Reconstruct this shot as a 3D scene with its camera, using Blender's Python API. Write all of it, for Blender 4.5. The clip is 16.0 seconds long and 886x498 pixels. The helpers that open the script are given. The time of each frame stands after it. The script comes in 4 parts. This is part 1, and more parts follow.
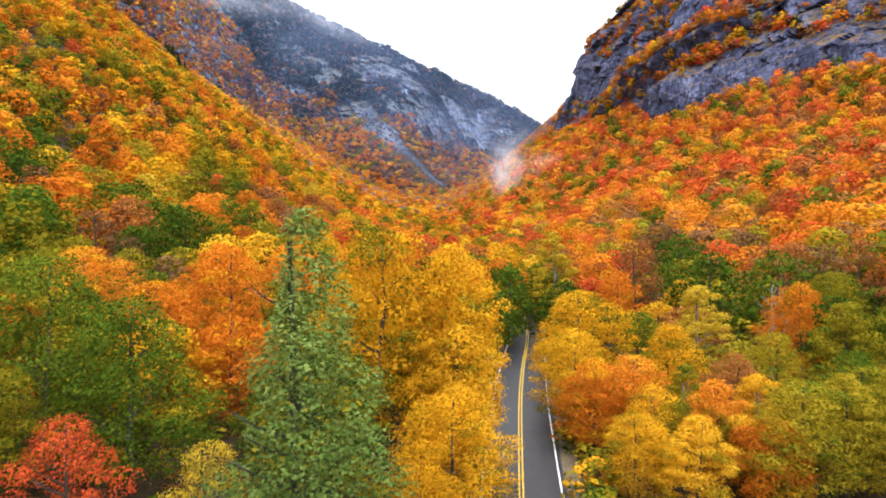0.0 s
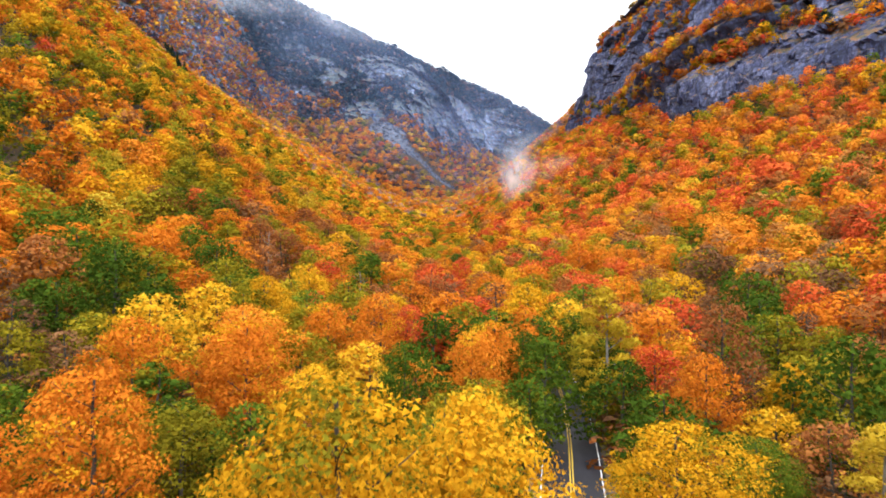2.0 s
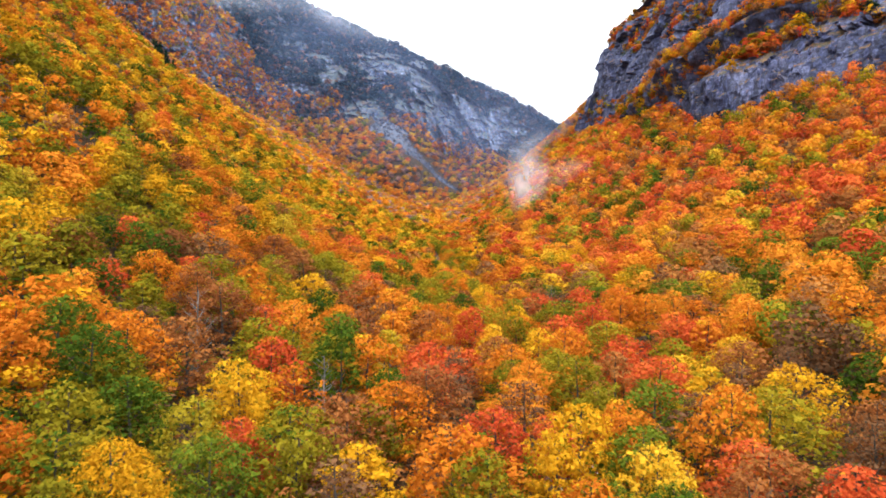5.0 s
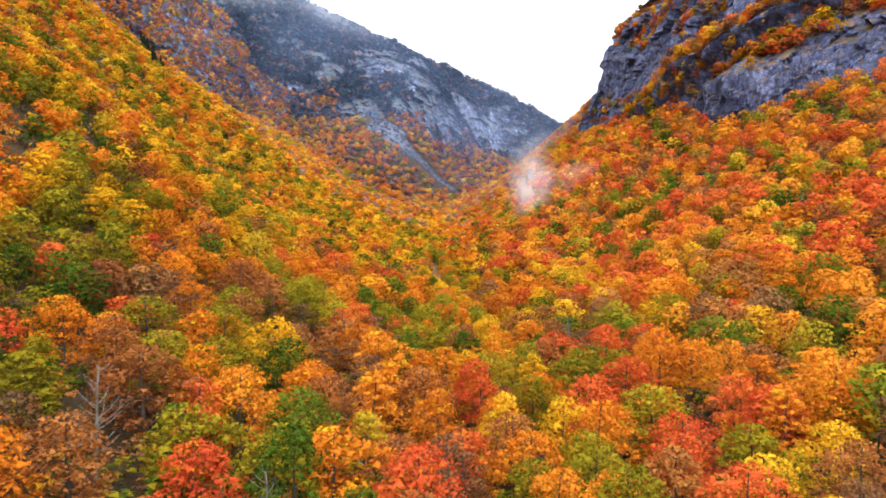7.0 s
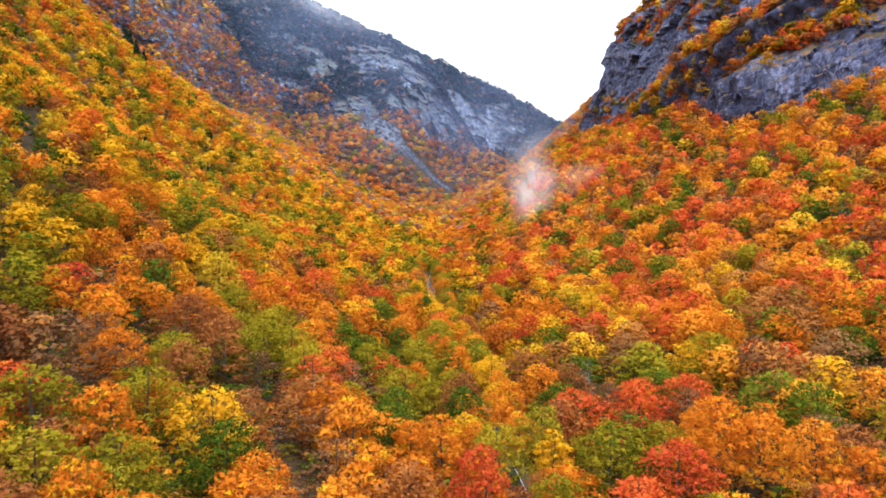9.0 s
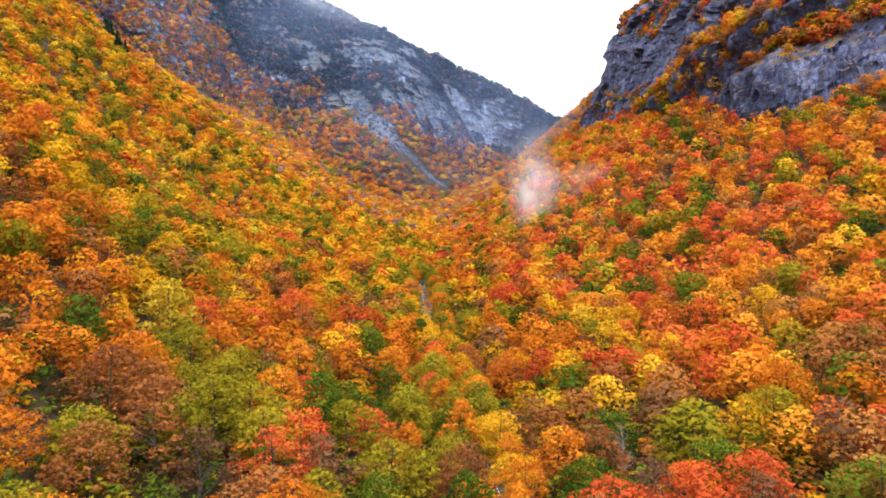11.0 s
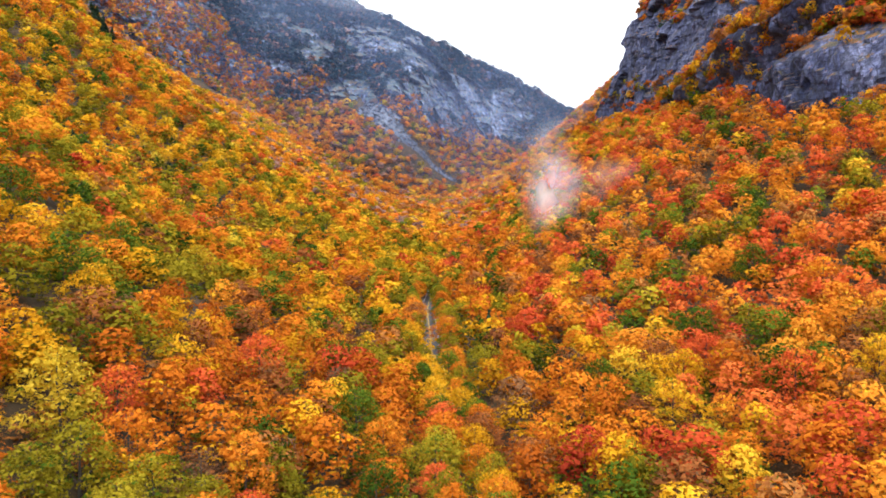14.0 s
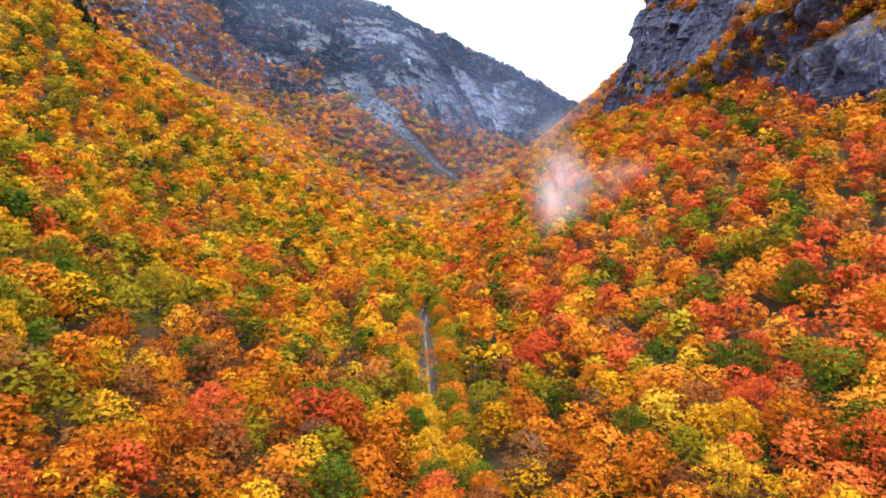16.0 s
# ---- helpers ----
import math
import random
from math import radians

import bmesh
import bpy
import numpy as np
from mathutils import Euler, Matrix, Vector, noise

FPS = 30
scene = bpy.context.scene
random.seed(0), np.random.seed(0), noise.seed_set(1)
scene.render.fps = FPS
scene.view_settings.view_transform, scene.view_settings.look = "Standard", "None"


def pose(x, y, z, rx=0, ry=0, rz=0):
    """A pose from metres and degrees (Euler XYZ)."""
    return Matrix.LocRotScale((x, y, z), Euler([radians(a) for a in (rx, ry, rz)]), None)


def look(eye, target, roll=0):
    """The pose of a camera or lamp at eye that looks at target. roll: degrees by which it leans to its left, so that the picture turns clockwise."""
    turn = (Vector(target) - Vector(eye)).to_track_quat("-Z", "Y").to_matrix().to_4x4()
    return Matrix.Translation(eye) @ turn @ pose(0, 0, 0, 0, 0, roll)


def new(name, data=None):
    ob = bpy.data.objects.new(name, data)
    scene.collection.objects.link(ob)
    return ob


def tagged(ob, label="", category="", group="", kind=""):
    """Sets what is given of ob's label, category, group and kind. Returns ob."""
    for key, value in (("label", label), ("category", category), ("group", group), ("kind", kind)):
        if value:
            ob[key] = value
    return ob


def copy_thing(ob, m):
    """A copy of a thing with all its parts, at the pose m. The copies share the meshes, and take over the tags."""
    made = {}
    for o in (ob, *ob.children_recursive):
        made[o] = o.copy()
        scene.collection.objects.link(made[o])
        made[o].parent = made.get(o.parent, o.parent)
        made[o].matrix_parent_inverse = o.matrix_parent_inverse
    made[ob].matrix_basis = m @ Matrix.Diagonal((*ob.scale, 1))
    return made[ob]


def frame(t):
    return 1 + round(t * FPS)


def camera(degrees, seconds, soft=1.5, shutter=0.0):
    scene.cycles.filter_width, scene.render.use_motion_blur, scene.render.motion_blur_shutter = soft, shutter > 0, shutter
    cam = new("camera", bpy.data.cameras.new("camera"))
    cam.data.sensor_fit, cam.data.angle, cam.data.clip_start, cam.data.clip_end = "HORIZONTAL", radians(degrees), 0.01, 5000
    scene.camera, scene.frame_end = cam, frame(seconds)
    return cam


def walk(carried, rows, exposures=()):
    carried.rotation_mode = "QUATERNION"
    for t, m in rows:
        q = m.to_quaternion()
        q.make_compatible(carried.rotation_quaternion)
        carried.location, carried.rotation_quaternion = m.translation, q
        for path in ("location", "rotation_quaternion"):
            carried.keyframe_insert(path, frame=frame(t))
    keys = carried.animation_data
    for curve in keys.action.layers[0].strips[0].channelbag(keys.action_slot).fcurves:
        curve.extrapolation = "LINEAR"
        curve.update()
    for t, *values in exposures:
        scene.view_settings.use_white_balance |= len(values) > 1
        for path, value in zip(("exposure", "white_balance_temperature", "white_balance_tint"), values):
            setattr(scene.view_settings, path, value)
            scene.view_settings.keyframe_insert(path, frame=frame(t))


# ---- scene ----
# ---------------------------------------------------------------- camera and its way
cam = camera(64.0, 16.0, soft=1.8, shutter=0.2)
EYE = 18.0
PATH = [  # seconds, x, y, z over the first eye, yaw, pitch, roll
    (0, 0.00, 0.00, 0.00, -0.04, 0.20, -0.00), (0.5, -0.11, 7.64, 1.90, 0.15, 0.20, -0.03),
    (1, -0.18, 15.29, 3.83, 0.32, 0.19, -0.10), (1.5, -0.29, 23.03, 5.75, 0.46, 0.17, -0.11),
    (2, -0.31, 30.65, 7.44, 0.57, 0.18, -0.12), (2.5, -0.38, 38.61, 9.35, 0.65, 0.16, -0.15),
    (3, -0.40, 46.79, 11.30, 0.73, 0.14, -0.15), (3.5, -0.39, 55.03, 13.25, 0.80, 0.12, -0.13),
    (4, -0.43, 63.26, 15.20, 0.84, 0.10, -0.13), (6.5, -0.68, 104.39, 24.36, 0.83, -0.08, -0.09),
    (7, -0.69, 112.62, 26.16, 0.77, -0.09, -0.06), (7.5, -0.70, 120.86, 27.96, 0.70, -0.10, -0.00),
    (8, -0.76, 129.04, 29.72, 0.60, -0.17, 0.05), (8.5, -0.84, 137.13, 31.43, 0.51, -0.23, 0.11),
    (9, -0.91, 145.15, 33.18, 0.40, -0.31, 0.17), (11.5, -1.86, 184.92, 41.47, -0.11, -0.84, 0.32),
    (12, -1.97, 192.80, 43.05, -0.19, -0.95, 0.36), (12.5, -2.00, 200.67, 44.64, -0.16, -1.06, 0.34),
    (13, -1.96, 208.54, 46.15, 0.17, -1.18, 0.30), (13.5, -1.92, 216.44, 47.62, 0.47, -1.34, 0.28),
    (14, -1.90, 224.37, 49.03, 0.61, -1.49, 0.27), (14.5, -1.82, 232.33, 50.40, 0.61, -1.63, 0.27),
    (15, -1.71, 240.30, 51.85, 0.61, -1.79, 0.25), (15.5, -1.64, 248.21, 53.36, 0.63, -1.90, 0.23),
    (16, -1.56, 256.00, 54.78, 0.65, -2.00, 0.23),
]


def aim(x, y, z, yaw, pitch, roll):
    a, p = radians(yaw), radians(pitch)
    way = Vector((-math.sin(a) * math.cos(p), math.cos(a) * math.cos(p), math.sin(p)))
    eye = Vector((x, y, z + EYE))
    return look(eye, eye + 2 * way, roll)


walk(cam, [(t, aim(*row)) for t, *row in PATH], exposures=[(0.0, 0.5), (16.0, 0.5)])

# ---------------------------------------------------------------- overcast sky and soft sun
world = bpy.data.worlds.new("overcast")
scene.world = world
world.use_nodes = True
wt = world.node_tree
wt.nodes.clear()
w_out, w_bg = wt.nodes.new("ShaderNodeOutputWorld"), wt.nodes.new("ShaderNodeBackground")
w_sky, w_mix = wt.nodes.new("ShaderNodeTexSky"), wt.nodes.new("ShaderNodeMix")
w_sky.sky_type, w_sky.sun_disc = "NISHITA", False
w_sky.sun_elevation, w_sky.sun_rotation = radians(52), radians(154)
w_gain = wt.nodes.new("ShaderNodeVectorMath")
w_gain.operation = "SCALE"
w_gain.inputs["Scale"].default_value = 0.10
wt.links.new(w_sky.outputs[0], w_gain.inputs[0])
w_mix.data_type, w_mix.inputs[0].default_value = "RGBA", 0.88
wt.links.new(w_gain.outputs[0], w_mix.inputs[6])
w_mix.inputs[7].default_value = (0.97, 0.99, 1.0, 1)
wt.links.new(w_mix.outputs[2], w_bg.inputs[0])
# an overcast sky is about three times as bright overhead as at the horizon
w_way, w_sep, w_up, w_sky_gain = (wt.nodes.new("ShaderNode" + k) for k in ("TexCoord", "SeparateXYZ", "MapRange", "Math"))
wt.links.new(w_way.outputs["Generated"], w_sep.inputs[0])
wt.links.new(w_sep.outputs[2], w_up.inputs[0])
w_up.inputs[3].default_value, w_up.inputs[4].default_value = 0.36, 1.0
w_sky_gain.operation = "MULTIPLY"
w_sky_gain.inputs[1].default_value = 2.75
wt.links.new(w_up.outputs[0], w_sky_gain.inputs[0])
wt.links.new(w_sky_gain.outputs[0], w_bg.inputs[1])
wt.links.new(w_bg.outputs[0], w_out.inputs[0])

sun_data = bpy.data.lights.new("sun", "SUN")
sun_data.energy, sun_data.angle, sun_data.color = 1.5, radians(35), (1.0, 0.975, 0.94)
sun = new("sun", sun_data)
sun.matrix_world = look((0, 0, 900), (-85, 175, 640))


# ---------------------------------------------------------------- materials
def shader(name):
    m = bpy.data.materials.new(name)
    m.use_nodes = True
    nt = m.node_tree
    nt.nodes.clear()
    return m, nt, nt.nodes.new("ShaderNodeOutputMaterial")


def ramp(nt, stops, source=None):
    r = nt.nodes.new("ShaderNodeValToRGB")
    while len(r.color_ramp.elements) < len(stops):
        r.color_ramp.elements.new(0.5)
    for e, (p, c) in zip(r.color_ramp.elements, stops):
        e.position, e.color = p, (*c, 1)
    if source:
        nt.links.new(source, r.inputs[0])
    return r.outputs[0]


def wave(nt, scale, detail=4.0, stretch=(1, 1, 1), rough=0.6):
    geo, mp, n = nt.nodes.new("ShaderNodeNewGeometry"), nt.nodes.new("ShaderNodeMapping"), nt.nodes.new("ShaderNodeTexNoise")
    mp.inputs["Scale"].default_value = stretch
    nt.links.new(geo.outputs["Position"], mp.inputs[0])
    nt.links.new(mp.outputs[0], n.inputs["Vector"])
    n.inputs["Scale"].default_value, n.inputs["Detail"].default_value = scale, detail
    n.inputs["Roughness"].default_value = rough
    return n.outputs[0]


def wave_colour(nt, scale):
    geo, n = nt.nodes.new("ShaderNodeNewGeometry"), nt.nodes.new("ShaderNodeTexNoise")
    nt.links.new(geo.outputs["Position"], n.inputs["Vector"])
    n.inputs["Scale"].default_value = scale
    return n.outputs["Color"]


def blend(nt, fac, a, b, how="MIX"):
    mx = nt.nodes.new("ShaderNodeMix")
    mx.data_type, mx.blend_type = "RGBA", how
    for sock, v in ((mx.inputs[0], fac), (mx.inputs[6], a), (mx.inputs[7], b)):
        if isinstance(v, bpy.types.NodeSocket):
            nt.links.new(v, sock)
        else:
            sock.default_value = v if isinstance(v, float) else (*v, 1)
    return mx.outputs[2]


def math_node(nt, op, a, b=0.0):
    n = nt.nodes.new("ShaderNodeMath")
    n.operation = op
    for sock, v in zip(n.inputs, (a, b)):
        if isinstance(v, bpy.types.NodeSocket):
            nt.links.new(v, sock)
        else:
            sock.default_value = v
    return n.outputs[0]


def leaf_material(name, low, mid, high):
    """Leaves that run from the tone low over mid to high: from tree to tree, bough to bough and leaf to leaf."""
    m, nt, out = shader(name)
    geo, info = nt.nodes.new("ShaderNodeNewGeometry"), nt.nodes.new("ShaderNodeObjectInfo")
    tone = nt.nodes.new("ShaderNodeAttribute")
    tone.attribute_name = "tone"
    t = math_node(nt, "MULTIPLY", geo.outputs["Random Per Island"], 0.10)
    for source, amount in ((wave(nt, 0.35, 2.0), 0.24), (info.outputs["Random"], 0.34), (tone.outputs["Fac"], 0.5), (wave(nt, 0.055, 1.0), 0.4)):
        t = math_node(nt, "ADD", t, math_node(nt, "MULTIPLY", source, amount))
    leaf = nt.nodes.new("ShaderNodeTexVoronoi")
    leaf.inputs["Scale"].default_value = 4.2
    nt.links.new(geo.outputs["Position"], leaf.inputs["Vector"])
    grain = nt.nodes.new("ShaderNodeSeparateColor")
    nt.links.new(leaf.outputs["Color"], grain.inputs[0])
    t = math_node(nt, "ADD", t, math_node(nt, "MULTIPLY", grain.outputs[0], 0.3))
    t = math_node(nt, "SUBTRACT", t, 0.44)
    col = ramp(nt, [(0.12, low), (0.5, mid), (0.88, high)], t)
    dif, tra, mix = (nt.nodes.new("ShaderNode" + k) for k in ("BsdfDiffuse", "BsdfTranslucent", "MixShader"))
    nt.links.new(col, dif.inputs[0])
    nt.links.new(col, tra.inputs[0])
    mix.inputs[0].default_value = 0.3
    nt.links.new(dif.outputs[0], mix.inputs[1])
    nt.links.new(tra.outputs[0], mix.inputs[2])
    nt.links.new(mix.outputs[0], out.inputs[0])
    return m


LEAVES = {
    "red": leaf_material("leaves_red", (0.38, 0.042, 0.020), (0.63, 0.100, 0.030), (0.76, 0.20, 0.045)),
    "orange": leaf_material("leaves_orange", (0.38, 0.090, 0.011), (0.66, 0.200, 0.018), (0.77, 0.32, 0.034)),
    "gold": leaf_material("leaves_gold", (0.45, 0.205, 0.009), (0.73, 0.38, 0.017), (0.81, 0.51, 0.042)),
    "yellow": leaf_material("leaves_yellow", (0.30, 0.20, 0.014), (0.54, 0.36, 0.024), (0.68, 0.50, 0.068)),
    "olive": leaf_material("leaves_olive", (0.12, 0.105, 0.009), (0.26, 0.21, 0.014), (0.46, 0.33, 0.025)),
    "green": leaf_material("leaves_green", (0.028, 0.055, 0.008), (0.070, 0.120, 0.012), (0.20, 0.23, 0.020)),
    "poplar": leaf_material("leaves_poplar", (0.038, 0.085, 0.018), (0.105, 0.185, 0.036), (0.30, 0.36, 0.10)),
    "rust": leaf_material("leaves_rust", (0.18, 0.058, 0.022), (0.34, 0.118, 0.034), (0.52, 0.23, 0.056)),
    "umber": leaf_material("leaves_umber", (0.10, 0.052, 0.028), (0.19, 0.092, 0.044), (0.32, 0.16, 0.066)),
    # rusty leaves greyed to mauve: distance haze put into their colour
    "heath": leaf_material("leaves_hazy_rust", (0.15, 0.095, 0.105), (0.27, 0.16, 0.15), (0.44, 0.25, 0.19)),
    "needle": leaf_material("needles", (0.014, 0.030, 0.020), (0.028, 0.052, 0.033), (0.055, 0.085, 0.05)),
    # dark evergreens with the blue of distance haze painted into the needles
    "fir": leaf_material("hazy_fir_needles", (0.018, 0.040, 0.062), (0.032, 0.062, 0.092), (0.06, 0.098, 0.13)),
}
FELLOW = {"red": "orange", "orange": "gold", "gold": "olive", "yellow": "olive", "olive": "green", "green": "olive", "poplar": "olive", "rust": "umber", "umber": "rust", "heath": "fir", "needle": "needle", "fir": "fir"}


def solid(name, stops, scale, rough, stretch=(1, 1, 1), bump=0.4, step=0.05, spec=0.3):
    m, nt, out = shader(name)
    b = nt.nodes.new("ShaderNodeBsdfPrincipled")
    n = wave(nt, scale, 6.0, stretch)
    big = wave(nt, scale * 0.11, 3.0, stretch)
    both = math_node(nt, "ADD", math_node(nt, "MULTIPLY", n, 0.6), math_node(nt, "MULTIPLY", big, 0.4))
    nt.links.new(ramp(nt, stops, both), b.inputs["Base Color"])
    b.inputs["Roughness"].default_value = rough
    b.inputs["Specular IOR Level"].default_value = spec
    bp = nt.nodes.new("ShaderNodeBump")
    bp.inputs["Strength"].default_value, bp.inputs["Distance"].default_value = bump, step
    nt.links.new(n, bp.inputs["Height"])
    nt.links.new(bp.outputs[0], b.inputs["Normal"])
    nt.links.new(b.outputs[0], out.inputs[0])
    return m


BARK = solid("grey_bark", [(0.3, (0.028, 0.024, 0.019)), (0.6, (0.075, 0.065, 0.054)), (0.8, (0.15, 0.14, 0.125))], 3.0, 0.9, (1, 1, 0.25))
PALE_BARK = solid("pale_bark", [(0.35, (0.07, 0.06, 0.05)), (0.55, (0.24, 0.22, 0.2)), (0.8, (0.45, 0.43, 0.4))], 2.2, 0.8, (1, 1, 0.4))
LITTER = solid("leaf_litter", [(0.3, (0.016, 0.014, 0.008)), (0.5, (0.042, 0.026, 0.011)), (0.72, (0.10, 0.05, 0.016))], 0.9, 0.95, bump=0.8, step=0.3)
ASPHALT = solid("wet_asphalt", [(0.3, (0.011, 0.011, 0.015)), (0.55, (0.021, 0.020, 0.027)), (0.8, (0.038, 0.037, 0.046))], 1.4, 0.5, (1, 0.3, 1), 0.15, 0.01, 0.3)
GRAVEL = solid("gravel_verge", [(0.3, (0.06, 0.05, 0.035)), (0.6, (0.17, 0.13, 0.08)), (0.8, (0.28, 0.22, 0.12))], 2.5, 0.95, bump=0.7, step=0.08)
YELLOW_PAINT = solid("yellow_road_paint", [(0.2, (0.5, 0.32, 0.03)), (0.6, (0.72, 0.46, 0.05))], 4.0, 0.6)
WHITE_PAINT = solid("white_road_paint", [(0.2, (0.5, 0.5, 0.5)), (0.6, (0.78, 0.78, 0.78))], 4.0, 0.6)


def rock_material(name, dark, mid, light, moss, crack=0.05, cover=0.52, bed=0.0):
    m, nt, out = shader(name)
    b = nt.nodes.new("ShaderNodeBsdfPrincipled")
    fine = wave(nt, crack * 4, 7.0, (1, 1, 0.8), 0.68)
    streak = wave(nt, crack, 5.0, (1, 1, 0.18), 0.6)
    patch = wave(nt, crack * 0.22, 3.0)
    t = math_node(nt, "ADD", math_node(nt, "MULTIPLY", fine, 0.45), math_node(nt, "MULTIPLY", streak, 0.35))
    t = math_node(nt, "ADD", t, math_node(nt, "MULTIPLY", patch, 0.25))
    col = ramp(nt, [(0.40, dark), (0.51, mid), (0.64, light)], t)
    seam = ramp(nt, [(0.44, (0.25, 0.25, 0.28)), (0.49, (1, 1, 1)), (0.53, (1, 1, 1)), (0.58, (0.5, 0.5, 0.52))], wave(nt, crack * 2.2, 3.0, (1, 1, 0.22)))
    col = blend(nt, 0.75, col, seam, "MULTIPLY")
    for size, edge, deep in ((crack * 1.5, 0.05, 0.3), (crack * 4.2, 0.07, 0.5)):
        geo, mp, cells = (nt.nodes.new("ShaderNode" + k) for k in ("NewGeometry", "Mapping", "TexVoronoi"))
        mp.inputs["Scale"].default_value = (1, 1, 0.55)
        nt.links.new(geo.outputs["Position"], mp.inputs[0])
        nt.links.new(blend(nt, 0.12 / size, mp.outputs[0], wave_colour(nt, size * 2), "ADD"), cells.inputs["Vector"])
        cells.feature, cells.inputs["Scale"].default_value = "DISTANCE_TO_EDGE", size
        joint = ramp(nt, [(0.0, (deep, deep, deep * 1.1)), (edge, (1, 1, 1))], cells.outputs["Distance"])
        col = blend(nt, 1.0, col, joint, "MULTIPLY")
        t = math_node(nt, "ADD", t, math_node(nt, "MULTIPLY", joint, 0.12))
    # level beds of the rock, broken here and there
    beds = ramp(nt, [(0.42, (0.24, 0.25, 0.30)), (0.49, (1, 1, 1)), (0.53, (1, 1, 1)), (0.58, (0.42, 0.43, 0.48))], wave(nt, crack * 2.2, 6.0, (0.22, 0.22, 1.7), 0.68))
    col = blend(nt, bed, col, beds, "MULTIPLY")
    t = math_node(nt, "ADD", t, math_node(nt, "MULTIPLY", beds, 0.3 * bed))
    geo, sep = nt.nodes.new("ShaderNodeNewGeometry"), nt.nodes.new("ShaderNodeSeparateXYZ")
    nt.links.new(geo.outputs["Normal"], sep.inputs[0])
    flat = math_node(nt, "ADD", sep.outputs[2], math_node(nt, "MULTIPLY", math_node(nt, "SUBTRACT", wave(nt, crack * 1.3, 4.0), 0.5), 1.3))
    grown = ramp(nt, [(cover, (0, 0, 0)), (cover + 0.14, (1, 1, 1))], flat)
    tint = ramp(nt, [(0.35, moss[0]), (0.5, moss[1]), (0.62, moss[2])], wave(nt, crack * 3, 3.0))
    nt.links.new(blend(nt, grown, col, tint), b.inputs["Base Color"])
    b.inputs["Roughness"].default_value = 0.72
    bp = nt.nodes.new("ShaderNodeBump")
    bp.inputs["Strength"].default_value, bp.inputs["Distance"].default_value = 0.9, max(1.4, 0.09 / crack)
    nt.links.new(t, bp.inputs["Height"])
    nt.links.new(bp.outputs[0], b.inputs["Normal"])
    nt.links.new(b.outputs[0], out.inputs[0])
    return m


CLIFF_ROCK = rock_material("wet_cliff_rock", (0.013, 0.019, 0.056), (0.054, 0.072, 0.190), (0.24, 0.27, 0.46),
                           ((0.03, 0.035, 0.015), (0.08, 0.05, 0.02), (0.2, 0.08, 0.02)), 0.09, 0.62, 0.5)
# bluer than the bare rock: distance haze is mixed into these colours
FAR_ROCK = rock_material("hazy_mountain_rock", (0.014, 0.026, 0.075), (0.058, 0.094, 0.215), (0.48, 0.58, 0.82),
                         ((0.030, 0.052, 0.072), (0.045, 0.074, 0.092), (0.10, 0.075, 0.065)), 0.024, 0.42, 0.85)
TALUS_ROCK = rock_material("loose_talus", (0.026, 0.036, 0.072), (0.072, 0.092, 0.155), (0.20, 0.235, 0.32),
                           ((0.04, 0.05, 0.08), (0.08, 0.095, 0.14), (0.15, 0.17, 0.23)), 0.12)


# ---------------------------------------------------------------- shape of the valley
def line(pairs):
    xs, ys = [p[0] for p in pairs], [p[1] for p in pairs]
    return lambda v: np.interp(v, xs, ys)


def smooth_line(pairs, width):
    f = line(pairs)
    return lambda v: sum(f(np.asarray(v, float) + width * k / 4) for k in range(-4, 5)) / 9


floor_z = smooth_line([(-600, -35), (0, -2.6), (48, 0), (440, 20.4), (520, 27), (600, 33), (800, 45), (1000, 63), (1200, 95), (1450, 128), (2600, 190)], 40)
axis_x = smooth_line([(-300, -8), (0, 1), (48, 5.3), (88, 9.6), (122, 15), (150, 17), (190, 15), (260, 9), (330, 3), (432, -5),
                      (467, -8), (508, -10), (557, -13), (750, -6), (1450, 5), (2600, 20)], 16)
left_s = smooth_line([(0, 0.22), (120, 0.25), (190, 0.3), (245, 0.5), (285, 0.58), (330, 0.74), (430, 0.82), (520, 0.79), (600, 0.81), (830, 0.88), (980, 0.85), (1060, 0.8), (1150, 0.68), (1500, 0.6)], 40)
left_w = smooth_line([(0, 40), (400, 50), (520, 85), (600, 130), (1500, 130)], 40)
right_s = smooth_line([(0, 0.25), (230, 0.33), (350, 0.38), (450, 0.46), (560, 0.56), (620, 0.58), (660, 0.66), (720, 0.72), (830, 0.78), (1100, 0.86), (1190, 0.95), (1300, 0.8), (1600, 0.5)], 40)
right_w = smooth_line([(0, 60), (450, 60), (560, 42), (650, 26), (1600, 26)], 40)
apron_y = smooth_line([(-900, 700), (-420, 1130), (-300, 1190), (-190, 1200), (-90, 1200), (0, 1400), (78, 1470), (250, 1560), (900, 1700)], 30)


def wobble(x, y, size, seed=0.0):
    return noise.fractal(Vector((x / size, y / size, seed)), 1.0, 2.0, 4)


def lie(x, y):
    """Height of the ground, smooth, for arrays."""
    x, y = np.asarray(x, float), np.asarray(y, float)
    d = x - axis_x(y)
    dl, dr = np.maximum(-d - 5, 0), np.maximum(d - 5, 0)
    wl, wr = left_w(y), right_w(y)
    valley = floor_z(y) + left_s(y) * (np.sqrt(dl**2 + wl**2) - wl) + right_s(y) * (np.sqrt(dr**2 + wr**2) - wr)
    apron = 106 + 0.75 * (y - apron_y(x))
    k = np.clip(0.5 + (apron - valley) / 60, 0, 1)
    return np.minimum(valley * (1 - k) + apron * k + 30 * k * (1 - k), 280 + 200 * np.clip((-150 - x) / 100, 0, 1))


